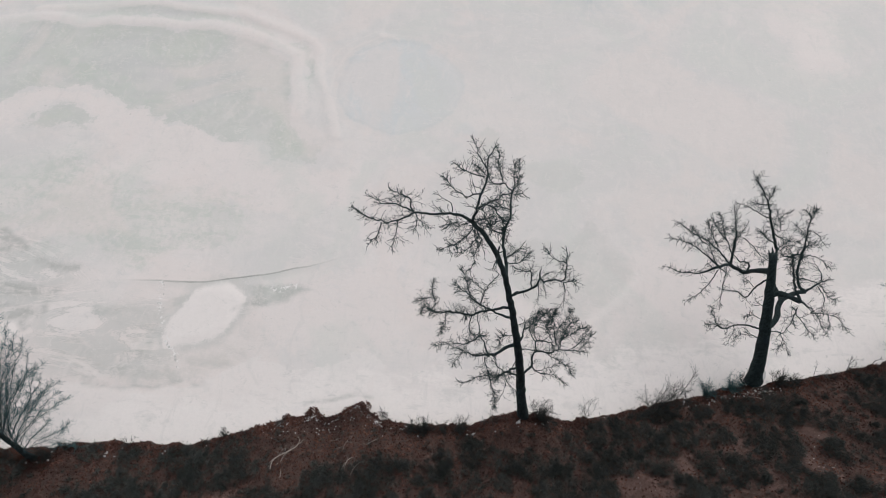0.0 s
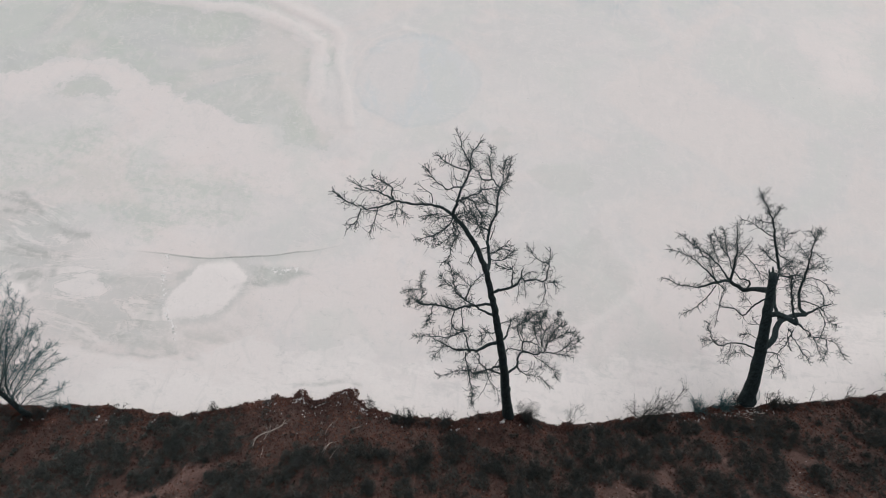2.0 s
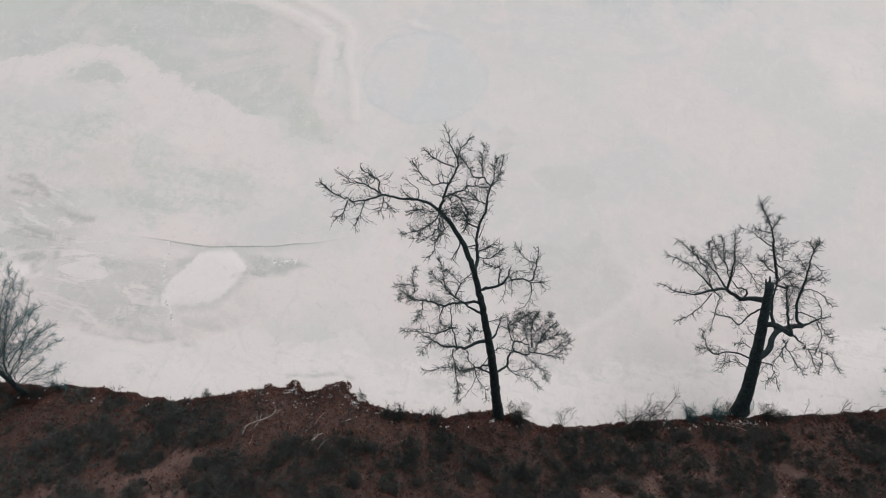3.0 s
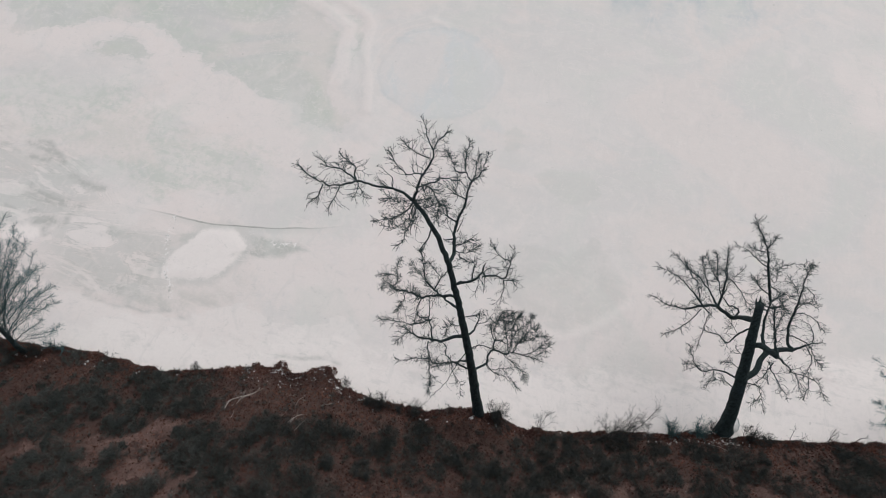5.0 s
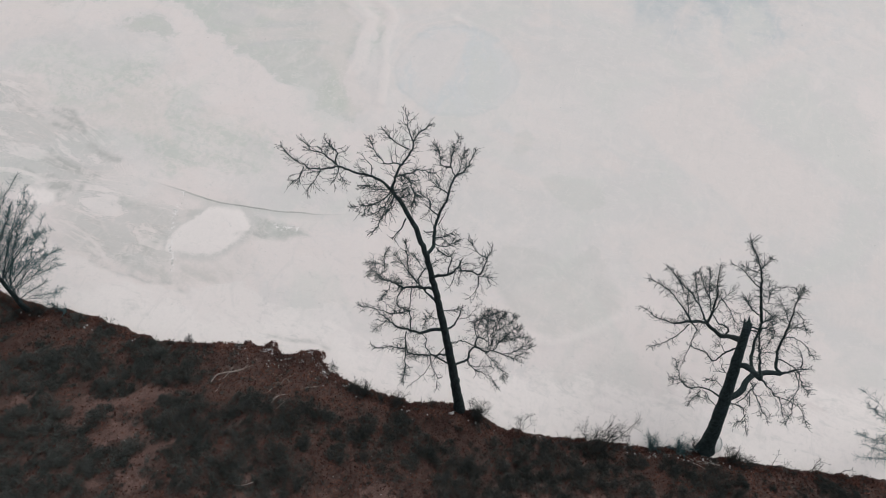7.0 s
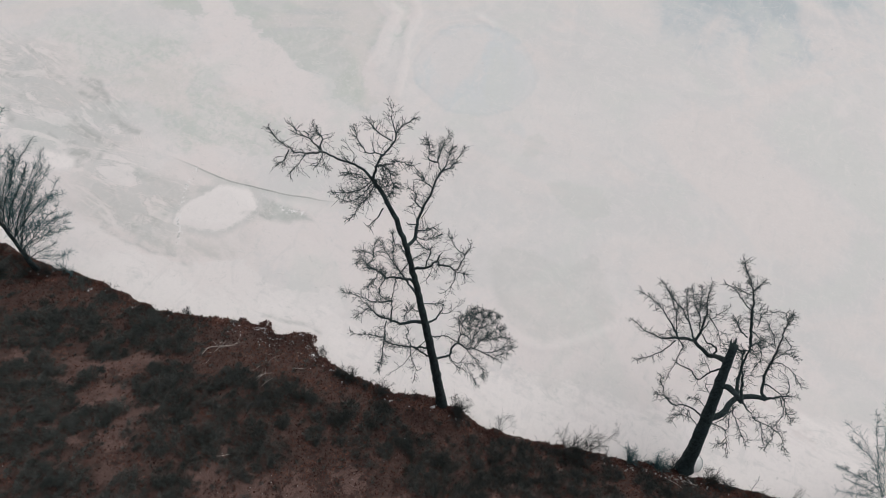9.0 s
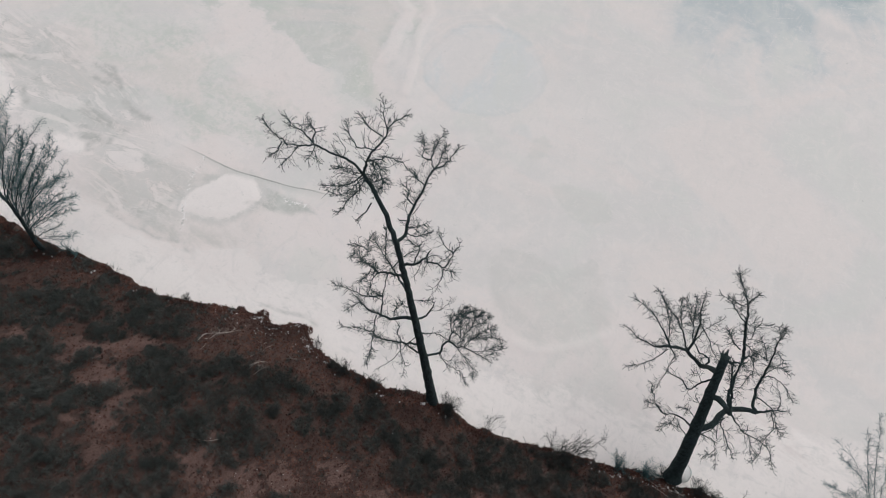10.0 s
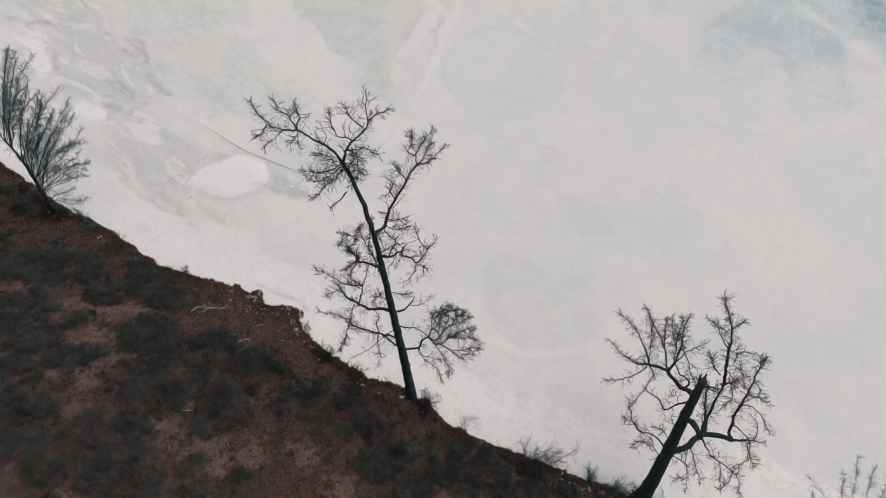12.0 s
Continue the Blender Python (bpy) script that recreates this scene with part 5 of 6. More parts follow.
tall_tree.limb("low_limb", 0.022, 0.007, 1.17, (2.55, 5.52, 7.05), (2.67, 5.26, 6.91), (2.92, 5.08, 6.79), (3.14, 4.91, 6.67), (3.24, 4.60, 6.51))
tall_tree.limb("low_limb", 0.030, 0.020, 1.56, (1.67, 5.44, 9.15), (1.73, 5.23, 9.04), (1.85, 4.97, 8.90))
tall_tree.limb("east_bough", 0.070, 0.012, 1.22, (3.34, 5.88, 5.56), (3.79, 6.44, 5.33), (3.78, 6.75, 5.57), (3.93, 6.98, 5.73), (4.29, 6.84, 6.09), (4.67, 6.85, 6.57), (5.06, 6.89, 6.45), (5.51, 6.98, 6.33), (5.92, 6.98, 6.18))
tall_tree.limb("east_bough", 0.040, 0.010, 1.76, (3.93, 6.98, 5.73), (3.86, 7.19, 5.85), (3.90, 7.34, 5.91), (4.24, 7.18, 6.39), (4.55, 6.95, 6.80), (4.42, 7.37, 7.02), (4.34, 7.77, 7.22))
tall_tree.limb("east_bough", 0.040, 0.030, 0.41, (3.03, 6.07, 7.51), (3.32, 6.88, 6.05), (3.93, 6.98, 5.73))
tall_tree.limb("east_bough", 0.022, 0.007, 1.35, (3.79, 6.44, 5.33), (3.96, 6.28, 5.23), (4.44, 6.46, 5.24), (5.02, 6.71, 5.27))
tall_tree.limb("east_bough", 0.026, 0.007, 1.62, (3.79, 6.44, 5.33), (4.22, 6.29, 5.00), (4.87, 6.32, 4.65), (5.35, 6.04, 4.45))
tall_tree.limb("east_bough", 0.024, 0.007, 2.03, (5.05, 6.87, 6.52), (5.49, 7.23, 6.43), (5.78, 7.64, 6.41), (5.93, 7.95, 6.41))
tall_tree.limb("east_bough", 0.026, 0.007, 5.00, (4.67, 6.85, 6.57), (4.79, 7.31, 6.59), (5.00, 7.79, 6.59), (5.34, 8.17, 6.72))
tall_tree.limb("east_bough", 0.026, 0.008, 5.00, (3.87, 7.29, 5.89), (3.54, 7.78, 6.17), (3.86, 8.12, 6.28), (4.32, 8.55, 6.41))
tall_tree.limb("east_bough", 0.022, 0.007, 7.50, (4.42, 7.81, 6.06), (4.44, 8.22, 6.25), (4.55, 8.57, 6.39))
tall_tree.limb("east_bough", 0.020, 0.007, 6.25, (4.47, 6.99, 6.83), (4.12, 7.41, 7.09), (4.13, 7.84, 7.28))
tall_tree.limb("east_bough", 0.022, 0.007, 3.40, (4.55, 6.95, 6.80), (4.57, 7.47, 7.04), (4.86, 7.96, 7.22), (4.98, 8.29, 7.36))
tall_tree.limb("east_bough", 0.022, 0.007, 3.40, (4.67, 6.85, 6.57), (4.73, 7.11, 6.68), (5.17, 7.53, 6.81), (5.72, 7.81, 6.85))
tall_tree.limb("east_bough", 0.018, 0.006, 3.20, (5.52, 7.00, 6.25), (5.77, 7.28, 6.35), (6.00, 7.65, 6.48))
tall_tree.limb("east_bough", 0.020, 0.006, 2.60, (4.28, 6.97, 5.68), (4.73, 6.78, 5.52), (5.30, 6.55, 5.32), (5.52, 6.30, 5.17))
tall_tree.limb("east_bough", 0.020, 0.006, 3.20, (3.90, 7.34, 5.91), (3.74, 7.64, 6.07), (3.75, 8.08, 6.28), (3.97, 8.49, 6.44))
tall_tree.limb("east_bough", 0.060, 0.020, 0.14, (2.84, 6.18, 8.57), (3.06, 6.70, 8.31), (3.06, 7.24, 8.56))
tall_tree.limb("east_bough", 0.024, 0.007, 1.62, (2.58, 6.35, 9.83), (2.95, 6.63, 9.83), (3.21, 6.80, 9.87))
tall_tree.limb("east_bough", 0.016, 0.006, 0.54, (3.06, 6.86, 8.39), (3.33, 7.04, 8.43), (3.53, 7.41, 8.57), (3.56, 7.68, 8.69))
tall_tree.limb("east_bough", 0.020, 0.007, 3.24, (2.69, 6.28, 9.31), (2.24, 6.22, 9.30), (2.13, 5.93, 9.18))
tall_tree.finish()

leaning_tree = Tree((15.15, 8.35, 0.5), "stout leaning bare tree with a broken top", "tree", BARK, TWIG, 12, 0.84, 0.0078, 1.0, 3.1, 0.18)
leaning_tree.limb("trunk", 0.345, 0.155, 0.00, (15.33, 8.40, 0.45), (15.04, 8.94, 1.69), (14.82, 9.37, 2.57), (14.55, 10.02, 3.64), (14.15, 10.86, 5.03), (13.73, 12.12, 6.60))
leaning_tree.limb("broken_top", 0.100, 0.030, 0.00, (13.73, 12.08, 6.48), (13.72, 12.25, 6.56), (13.70, 12.42, 6.64))
leaning_tree.limb("broken_top", 0.080, 0.020, 0.00, (13.65, 12.05, 6.48), (13.57, 12.18, 6.55), (13.55, 12.30, 6.61))
leaning_tree.limb("west_limb", 0.150, 0.014, 0.75, (13.89, 11.63, 6.00), (13.72, 12.06, 4.98), (13.56, 12.35, 4.22), (12.93, 12.34, 4.66), (12.68, 12.36, 4.85), (11.90, 11.86, 5.39), (11.63, 12.02, 4.47), (11.43, 12.19, 3.93), (10.81, 12.20, 3.82), (10.10, 12.43, 3.78))
leaning_tree.limb("west_limb", 0.070, 0.012, 1.50, (12.68, 12.36, 4.85), (12.73, 12.79, 5.15), (12.42, 13.07, 6.19), (12.03, 13.29, 7.14), (11.89, 13.85, 7.43))
leaning_tree.limb("west_limb", 0.060, 0.050, 0.30, (13.74, 12.38, 4.21), (13.74, 12.62, 4.47), (13.44, 12.69, 4.68), (13.12, 12.62, 4.83), (12.75, 12.75, 5.13))
leaning_tree.limb("west_limb", 0.050, 0.010, 1.12, (11.90, 11.86, 5.39), (11.34, 12.34, 5.55), (10.56, 12.75, 5.69), (9.77, 12.91, 5.72))
leaning_tree.limb("west_limb", 0.050, 0.010, 1.35, (12.68, 12.36, 4.85), (11.98, 13.30, 4.80), (11.23, 13.91, 4.68), (10.44, 14.51, 4.54))
leaning_tree.limb("west_limb", 0.030, 0.010, 1.65, (12.05, 12.96, 5.24), (11.71, 13.41, 5.50), (11.44, 13.90, 5.77))
leaning_tree.limb("west_limb", 0.030, 0.010, 1.65, (11.62, 13.11, 5.13), (11.31, 13.23, 5.24), (10.83, 13.66, 5.51))
leaning_tree.limb("west_limb", 0.035, 0.010, 1.50, (11.90, 11.86, 5.39), (11.52, 12.40, 5.70), (11.33, 12.91, 5.97))
leaning_tree.limb("west_limb", 0.045, 0.020, 0.45, (11.90, 11.86, 5.39), (12.13, 11.74, 5.30), (12.28, 11.61, 5.21))
leaning_tree.limb("west_limb", 0.032, 0.010, 0.75, (11.87, 11.73, 5.34), (11.63, 11.27, 4.82), (11.25, 10.88, 4.37), (10.82, 10.57, 3.98))
leaning_tree.limb("west_limb", 0.035, 0.010, 1.50, (12.68, 12.73, 5.13), (12.34, 13.36, 5.48), (11.92, 14.27, 5.97))
leaning_tree.limb("west_limb", 0.030, 0.010, 1.50, (12.38, 13.26, 5.43), (11.88, 13.67, 5.70), (11.56, 14.02, 5.91))
leaning_tree.limb("west_limb", 0.030, 0.010, 0.60, (12.41, 12.66, 6.79), (12.85, 12.48, 6.64), (13.31, 12.10, 6.38), (13.60, 12.13, 6.36))
leaning_tree.limb("west_limb", 0.030, 0.010, 0.75, (12.73, 12.80, 5.15), (12.89, 13.44, 5.43), (13.31, 14.07, 5.66))
leaning_tree.limb("hooked_limb", 0.050, 0.020, 0.45, (13.95, 11.43, 5.76), (13.67, 11.32, 4.87), (13.49, 11.08, 4.26), (13.03, 11.25, 4.41), (12.37, 11.24, 4.51), (12.23, 11.73, 5.28))
leaning_tree.limb("hooked_limb", 0.024, 0.009, 0.45, (12.37, 11.24, 4.51), (12.31, 10.70, 4.26), (12.34, 10.41, 4.12))
leaning_tree.limb("hooked_limb", 0.020, 0.009, 0.90, (13.84, 11.54, 4.42), (13.50, 11.77, 4.58), (13.30, 11.58, 4.52))
leaning_tree.limb("low_limb", 0.050, 0.010, 0.60, (14.61, 9.89, 3.43), (14.05, 10.39, 2.59), (13.50, 10.49, 1.68), (12.81, 10.51, 2.52), (12.10, 10.72, 3.68))
leaning_tree.limb("low_limb", 0.030, 0.009, 0.98, (13.50, 10.49, 1.68), (12.92, 10.52, 1.95), (12.51, 10.41, 2.08))
leaning_tree.limb("low_limb", 0.030, 0.009, 0.83, (14.72, 9.61, 2.97), (14.02, 9.78, 3.00), (13.50, 9.59, 2.99), (13.37, 9.21, 2.83))
leaning_tree.limb("low_limb", 0.022, 0.009, 0.75, (14.06, 10.70, 1.69), (14.03, 10.31, 1.51), (13.82, 9.82, 1.32))
leaning_tree.limb("low_limb", 0.022, 0.009, 1.05, (14.49, 10.15, 3.86), (14.01, 10.38, 3.85), (13.52, 10.29, 3.88))
leaning_tree.limb("low_limb", 0.026, 0.012, 0.30, (14.33, 10.46, 4.41), (13.86, 10.87, 4.42), (13.97, 11.00, 4.47))
leaning_tree.limb("forked_limb", 0.170, 0.100, 0.00, (14.60, 9.93, 3.45), (15.05, 10.35, 3.65), (15.20, 10.90, 3.72), (15.42, 11.40, 3.75), (15.90, 11.62, 3.90), (16.40, 11.76, 4.05))
leaning_tree.limb("forked_limb", 0.070, 0.014, 0.80, (16.40, 11.76, 4.05), (16.73, 12.01, 4.26), (16.99, 12.14, 4.39), (17.43, 12.37, 4.43))
leaning_tree.limb("forked_limb", 0.150, 0.100, 0.00, (14.13, 10.91, 5.10), (14.50, 10.70, 5.65), (14.79, 10.24, 6.16))
leaning_tree.limb("forked_limb", 0.055, 0.042, 0.30, (14.79, 10.24, 6.16), (15.09, 10.13, 6.09), (15.36, 10.02, 6.02))
leaning_tree.limb("forked_limb", 0.110, 0.085, 0.38, (15.42, 11.46, 3.68), (15.20, 12.20, 3.70), (15.13, 12.69, 3.90), (14.94, 13.02, 4.60), (14.82, 13.31, 5.00))
leaning_tree.limb("forked_limb", 0.085, 0.012, 1.30, (14.82, 13.31, 5.00), (14.22, 13.87, 5.95), (13.90, 14.30, 6.52), (13.40, 14.57, 7.29), (12.93, 14.64, 7.86), (12.59, 14.71, 8.31))
leaning_tree.limb("forked_limb", 0.075, 0.035, 1.40, (14.79, 10.24, 6.16), (14.50, 10.85, 6.46), (14.10, 11.05, 7.20), (13.73, 11.26, 7.89), (13.58, 11.46, 8.01))
leaning_tree.limb("forked_limb", 0.060, 0.020, 1.20, (13.65, 11.33, 7.93), (13.38, 11.31, 7.97), (13.17, 11.38, 8.03))
leaning_tree.limb("forked_limb", 0.050, 0.015, 2.00, (13.65, 11.33, 7.93), (13.83, 11.47, 7.97), (14.10, 11.49, 7.94))
leaning_tree.limb("forked_limb", 0.050, 0.012, 1.20, (14.80, 13.15, 4.93), (15.07, 13.48, 5.04), (15.33, 13.65, 5.08))
leaning_tree.limb("forked_limb", 0.035, 0.009, 0.75, (13.94, 14.04, 6.39), (13.54, 14.51, 6.10), (13.28, 14.90, 5.92), (12.73, 14.95, 6.03))
leaning_tree.limb("forked_limb", 0.035, 0.009, 1.12, (14.23, 13.46, 6.07), (14.82, 13.26, 5.89), (15.31, 13.30, 5.83))
leaning_tree.limb("forked_limb", 0.040, 0.010, 1.95, (14.34, 13.09, 5.88), (13.85, 13.25, 6.03), (13.46, 13.54, 6.23))
leaning_tree.limb("forked_limb", 0.026, 0.008, 0.90, (13.93, 14.13, 6.43), (14.22, 14.03, 6.34), (14.27, 14.32, 6.47))
leaning_tree.limb("forked_limb", 0.030, 0.008, 1.50, (13.46, 14.32, 7.16), (13.67, 14.62, 7.27), (13.76, 14.92, 7.40))
leaning_tree.limb("forked_limb", 0.030, 0.008, 1.50, (13.48, 14.26, 7.13), (13.09, 14.23, 7.18), (12.78, 14.25, 7.24))
leaning_tree.limb("forked_limb", 0.022, 0.008, 0.98, (14.12, 13.69, 6.20), (14.44, 13.58, 6.10), (14.48, 14.17, 6.37), (14.82, 14.41, 6.42))
leaning_tree.limb("forked_limb", 0.030, 0.009, 1.95, (14.52, 12.81, 5.72), (14.82, 13.03, 5.78), (15.20, 12.71, 5.57), (15.12, 12.22, 5.35))
leaning_tree.limb("forked_limb", 0.040, 0.012, 1.50, (14.52, 12.46, 5.56), (14.03, 12.40, 5.61), (13.75, 12.25, 5.58))
leaning_tree.limb("forked_limb", 0.014, 0.006, 3.00, (12.72, 14.68, 8.14), (12.55, 14.72, 8.36))
leaning_tree.limb("hooked_bough", 0.085, 0.012, 1.12, (16.40, 11.76, 4.05), (16.15, 11.95, 4.09), (16.10, 12.31, 4.17), (15.87, 12.53, 4.66), (15.72, 12.81, 5.21), (15.47, 13.11, 6.18), (15.05, 13.49, 7.47), (14.79, 13.49, 8.36))
leaning_tree.limb("hooked_bough", 0.035, 0.009, 0.98, (16.10, 12.30, 4.16), (16.50, 12.23, 4.30), (16.85, 12.08, 4.38), (17.17, 11.43, 4.49), (17.51, 11.25, 4.35))
leaning_tree.limb("hooked_bough", 0.026, 0.009, 0.52, (16.97, 12.20, 4.42), (16.96, 12.50, 4.56), (16.69, 12.80, 4.75), (16.18, 12.90, 4.87))
leaning_tree.limb("hooked_bough", 0.026, 0.009, 0.75, (15.73, 12.89, 5.24), (16.03, 13.40, 5.43), (16.66, 13.46, 5.37))
leaning_tree.limb("hooked_bough", 0.026, 0.009, 1.20, (15.06, 12.60, 7.05), (14.75, 12.92, 7.25), (14.41, 13.23, 7.45))
leaning_tree.limb("hooked_bough", 0.026, 0.009, 1.65, (15.08, 13.52, 7.48), (14.81, 13.81, 7.65))
leaning_tree.limb("hooked_bough", 0.024, 0.009, 0.60, (15.21, 13.05, 7.23), (15.54, 12.88, 7.11), (15.79, 12.61, 6.94))
leaning_tree.limb("hooked_bough", 0.026, 0.009, 0.60, (15.74, 12.78, 5.19), (16.12, 13.04, 5.24), (16.89, 12.86, 5.02), (17.26, 12.64, 4.84))
leaning_tree.limb("drooping_limb", 0.040, 0.010, 0.83, (15.43, 9.97, 5.98), (16.02, 10.35, 4.88), (16.52, 10.30, 5.03), (16.95, 10.14, 5.11), (17.31, 9.55, 5.08))
leaning_tree.limb("drooping_limb", 0.026, 0.009, 0.90, (16.76, 10.40, 4.79), (16.79, 9.95, 4.63), (16.78, 9.51, 4.48))
leaning_tree.limb("drooping_limb", 0.030, 0.009, 0.75, (14.49, 9.96, 6.08), (15.10, 9.59, 5.57), (15.56, 9.32, 5.19), (15.83, 9.15, 4.97))
leaning_tree.limb("drooping_limb", 0.020, 0.008, 0.60, (16.15, 10.36, 4.87), (16.43, 9.94, 4.63), (16.68, 9.74, 4.49))
leaning_tree.limb("drooping_limb", 0.035, 0.010, 0.45, (14.64, 9.80, 3.29), (15.48, 10.16, 2.85), (15.96, 9.91, 2.42), (16.30, 9.27, 2.07))
leaning_tree.limb("drooping_limb", 0.022, 0.009, 1.05, (15.95, 10.02, 2.48), (15.79, 9.65, 2.33), (15.65, 9.45, 2.26))
leaning_tree.limb("drooping_limb", 0.030, 0.010, 0.45, (14.72, 10.00, 6.06), (14.48, 9.42, 5.82), (14.20, 8.99, 5.67), (13.90, 8.71, 5.58))
leaning_tree.limb("drooping_limb", 0.022, 0.010, 0.45, (14.98, 9.39, 5.21), (14.75, 9.86, 5.47), (14.79, 10.16, 5.60))
leaning_tree.limb("drooping_limb", 0.030, 0.009, 0.75, (16.88, 11.94, 4.31), (17.17, 11.53, 4.07), (17.20, 11.07, 3.85), (17.02, 10.65, 3.69))
leaning_tree.finish()

many_stemmed_tree = Tree((-17.85, 1.0, 0.7), "many-stemmed grey bare tree leaning over the ice", "tree", BARK, BIRCH, 13, 0.85, 0.0048, 0.75, 3.2)
many_stemmed_tree.limb("trunk", 0.150, 0.065, 0.00, (-17.85, 1.00, 0.55), (-17.58, 1.18, 2.10), (-17.65, 1.54, 3.51), (-17.73, 1.79, 4.84))
many_stemmed_tree.bark = STEM
many_stemmed_tree.limb("stem", 0.080, 0.018, 0.60, (-17.73, 1.79, 4.84), (-17.74, 1.88, 5.83), (-17.73, 1.95, 6.60), (-17.70, 2.15, 7.60))
STEMS = (((-17.65, 1.54, 3.51), (-17.54, 2.53, 4.42), (-17.20, 3.72, 5.56), (-16.77, 4.74, 6.44)), ((-17.65, 1.54, 3.51), (-17.47, 2.52, 3.99), (-17.09, 3.45, 4.52), (-16.36, 4.45, 4.79)),
         ((-17.68, 1.67, 4.00), (-17.63, 2.44, 4.92), (-17.35, 3.54, 5.86), (-17.04, 4.41, 6.76)), ((-17.61, 1.44, 3.02), (-17.30, 2.50, 3.38), (-16.76, 3.54, 3.97), (-16.57, 3.91, 4.23)),
         ((-17.49, 1.16, 2.06), (-17.28, 1.69, 2.18), (-16.85, 2.20, 2.30), (-16.62, 2.55, 2.50)), ((-17.73, 1.79, 4.84), (-17.65, 2.60, 5.69), (-17.37, 3.73, 6.95), (-17.08, 4.52, 8.04)))
STEMS_HIGH = (((-17.73, 1.79, 4.84), (-17.67, 2.55, 6.17), (-17.44, 3.54, 7.49), (-17.10, 4.47, 8.82)), ((-17.74, 1.88, 5.83), (-17.63, 2.73, 7.32), (-17.31, 3.80, 8.90), (-16.83, 4.85, 10.43)),
              ((-17.74, 1.88, 5.83), (-17.66, 2.64, 6.75), (-17.43, 3.59, 7.45), (-17.21, 4.22, 7.83)), ((-17.73, 1.89, 6.37), (-17.56, 2.89, 8.02), (-17.22, 3.90, 9.60), (-16.85, 4.67, 10.73)),
              ((-17.54, 1.32, 2.40), (-17.59, 1.74, 3.22), (-17.45, 2.71, 4.29), (-17.16, 3.72, 5.36)), ((-17.57, 1.33, 2.64), (-17.38, 2.11, 2.96), (-16.95, 2.97, 3.42), (-16.66, 3.44, 3.67)))
STEMS_WEST = (((-17.45, 1.10, 1.90), (-17.95, 1.55, 2.60), (-18.50, 2.20, 3.40), (-18.95, 2.95, 4.20)), ((-17.60, 1.40, 2.90), (-18.10, 1.80, 3.70), (-18.55, 2.50, 4.60), (-18.80, 3.30, 5.50)),
              ((-17.68, 1.65, 4.05), (-18.10, 2.20, 5.00), (-18.35, 3.00, 6.10), (-18.45, 3.80, 7.10)))
sister = random.Random(131)
for stem in STEMS + STEMS_HIGH + STEMS_WEST:
    many_stemmed_tree.limb("stem", 0.036, 0.006, 1.5, *stem)
    for _ in range(2):
        away = Vector((sister.gauss(0.25, 0.75), sister.gauss(-0.1, 0.5), sister.gauss(-0.1, 0.6)))
        many_stemmed_tree.limb("stem", 0.018, 0.006, 1.3, *[Vector(p) + away * k * sister.uniform(0.7, 1.0) for p, k in zip(stem, (0.1, 0.45, 0.8, 1.0))])
many_stemmed_tree.finish()

thin_tree = Tree((23.94, 11.84, -0.30), "pale thin-stemmed bare tree beyond the bank", "tree", PALE, PALE, 14, 0.80, 0.0044, 0.7, 2.0)
thin_tree.limb("stem", 0.026, 0.006, 1.38, (23.94, 11.84, -0.00), (22.60, 11.75, 1.75), (21.66, 11.74, 3.05), (21.03, 11.74, 3.70), (20.16, 11.59, 4.47), (19.30, 11.44, 5.23))
thin_tree.limb("stem", 0.017, 0.006, 1.52, (23.94, 11.84, -0.00), (22.53, 11.56, 1.61), (21.29, 11.08, 2.85), (20.25, 10.62, 3.86), (19.41, 10.29, 4.71))
thin_tree.limb("stem", 0.015, 0.006, 1.24, (23.94, 11.84, -0.00), (22.58, 11.29, 1.43), (21.35, 10.77, 2.70), (20.84, 10.71, 2.79))
thin_tree.limb("stem", 0.021, 0.006, 1.79, (23.94, 11.84, -0.00), (22.76, 12.00, 1.53), (21.48, 12.25, 3.32), (20.71, 12.55, 4.36), (20.02, 12.80, 5.40))
thin_tree.limb("stem", 0.021, 0.006, 1.66, (23.94, 11.84, -0.00), (22.88, 12.25, 1.59), (21.75, 12.75, 3.20), (21.05, 13.10, 4.30), (20.52, 13.45, 5.05), (20.25, 13.80, 5.45))
thin_tree.limb("stem", 0.021, 0.006, 1.66, (23.94, 11.84, -0.00), (23.10, 12.32, 1.62), (22.05, 13.00, 3.43), (21.30, 13.55, 4.70), (20.95, 13.80, 5.40))
thin_tree.limb("stem", 0.010, 0.006, 1.24, (21.66, 11.74, 3.05), (21.40, 11.27, 2.91), (21.20, 10.56, 2.65))
thin_tree.limb("stem", 0.010, 0.006, 1.24, (20.39, 11.21, 4.88), (19.91, 11.59, 5.16), (19.02, 11.79, 5.44))
thin_tree.limb("stem", 0.013, 0.006, 1.24, (23.94, 11.84, -0.00), (22.68, 11.10, 1.14), (21.13, 10.28, 2.54), (20.61, 10.13, 2.60))
thin_tree.limb("stem", 0.017, 0.006, 1.66, (23.94, 11.84, -0.00), (23.49, 12.27, 1.60), (22.67, 12.68, 3.23), (21.75, 13.30, 4.92), (21.45, 13.75, 5.40))
thin_tree.finish()

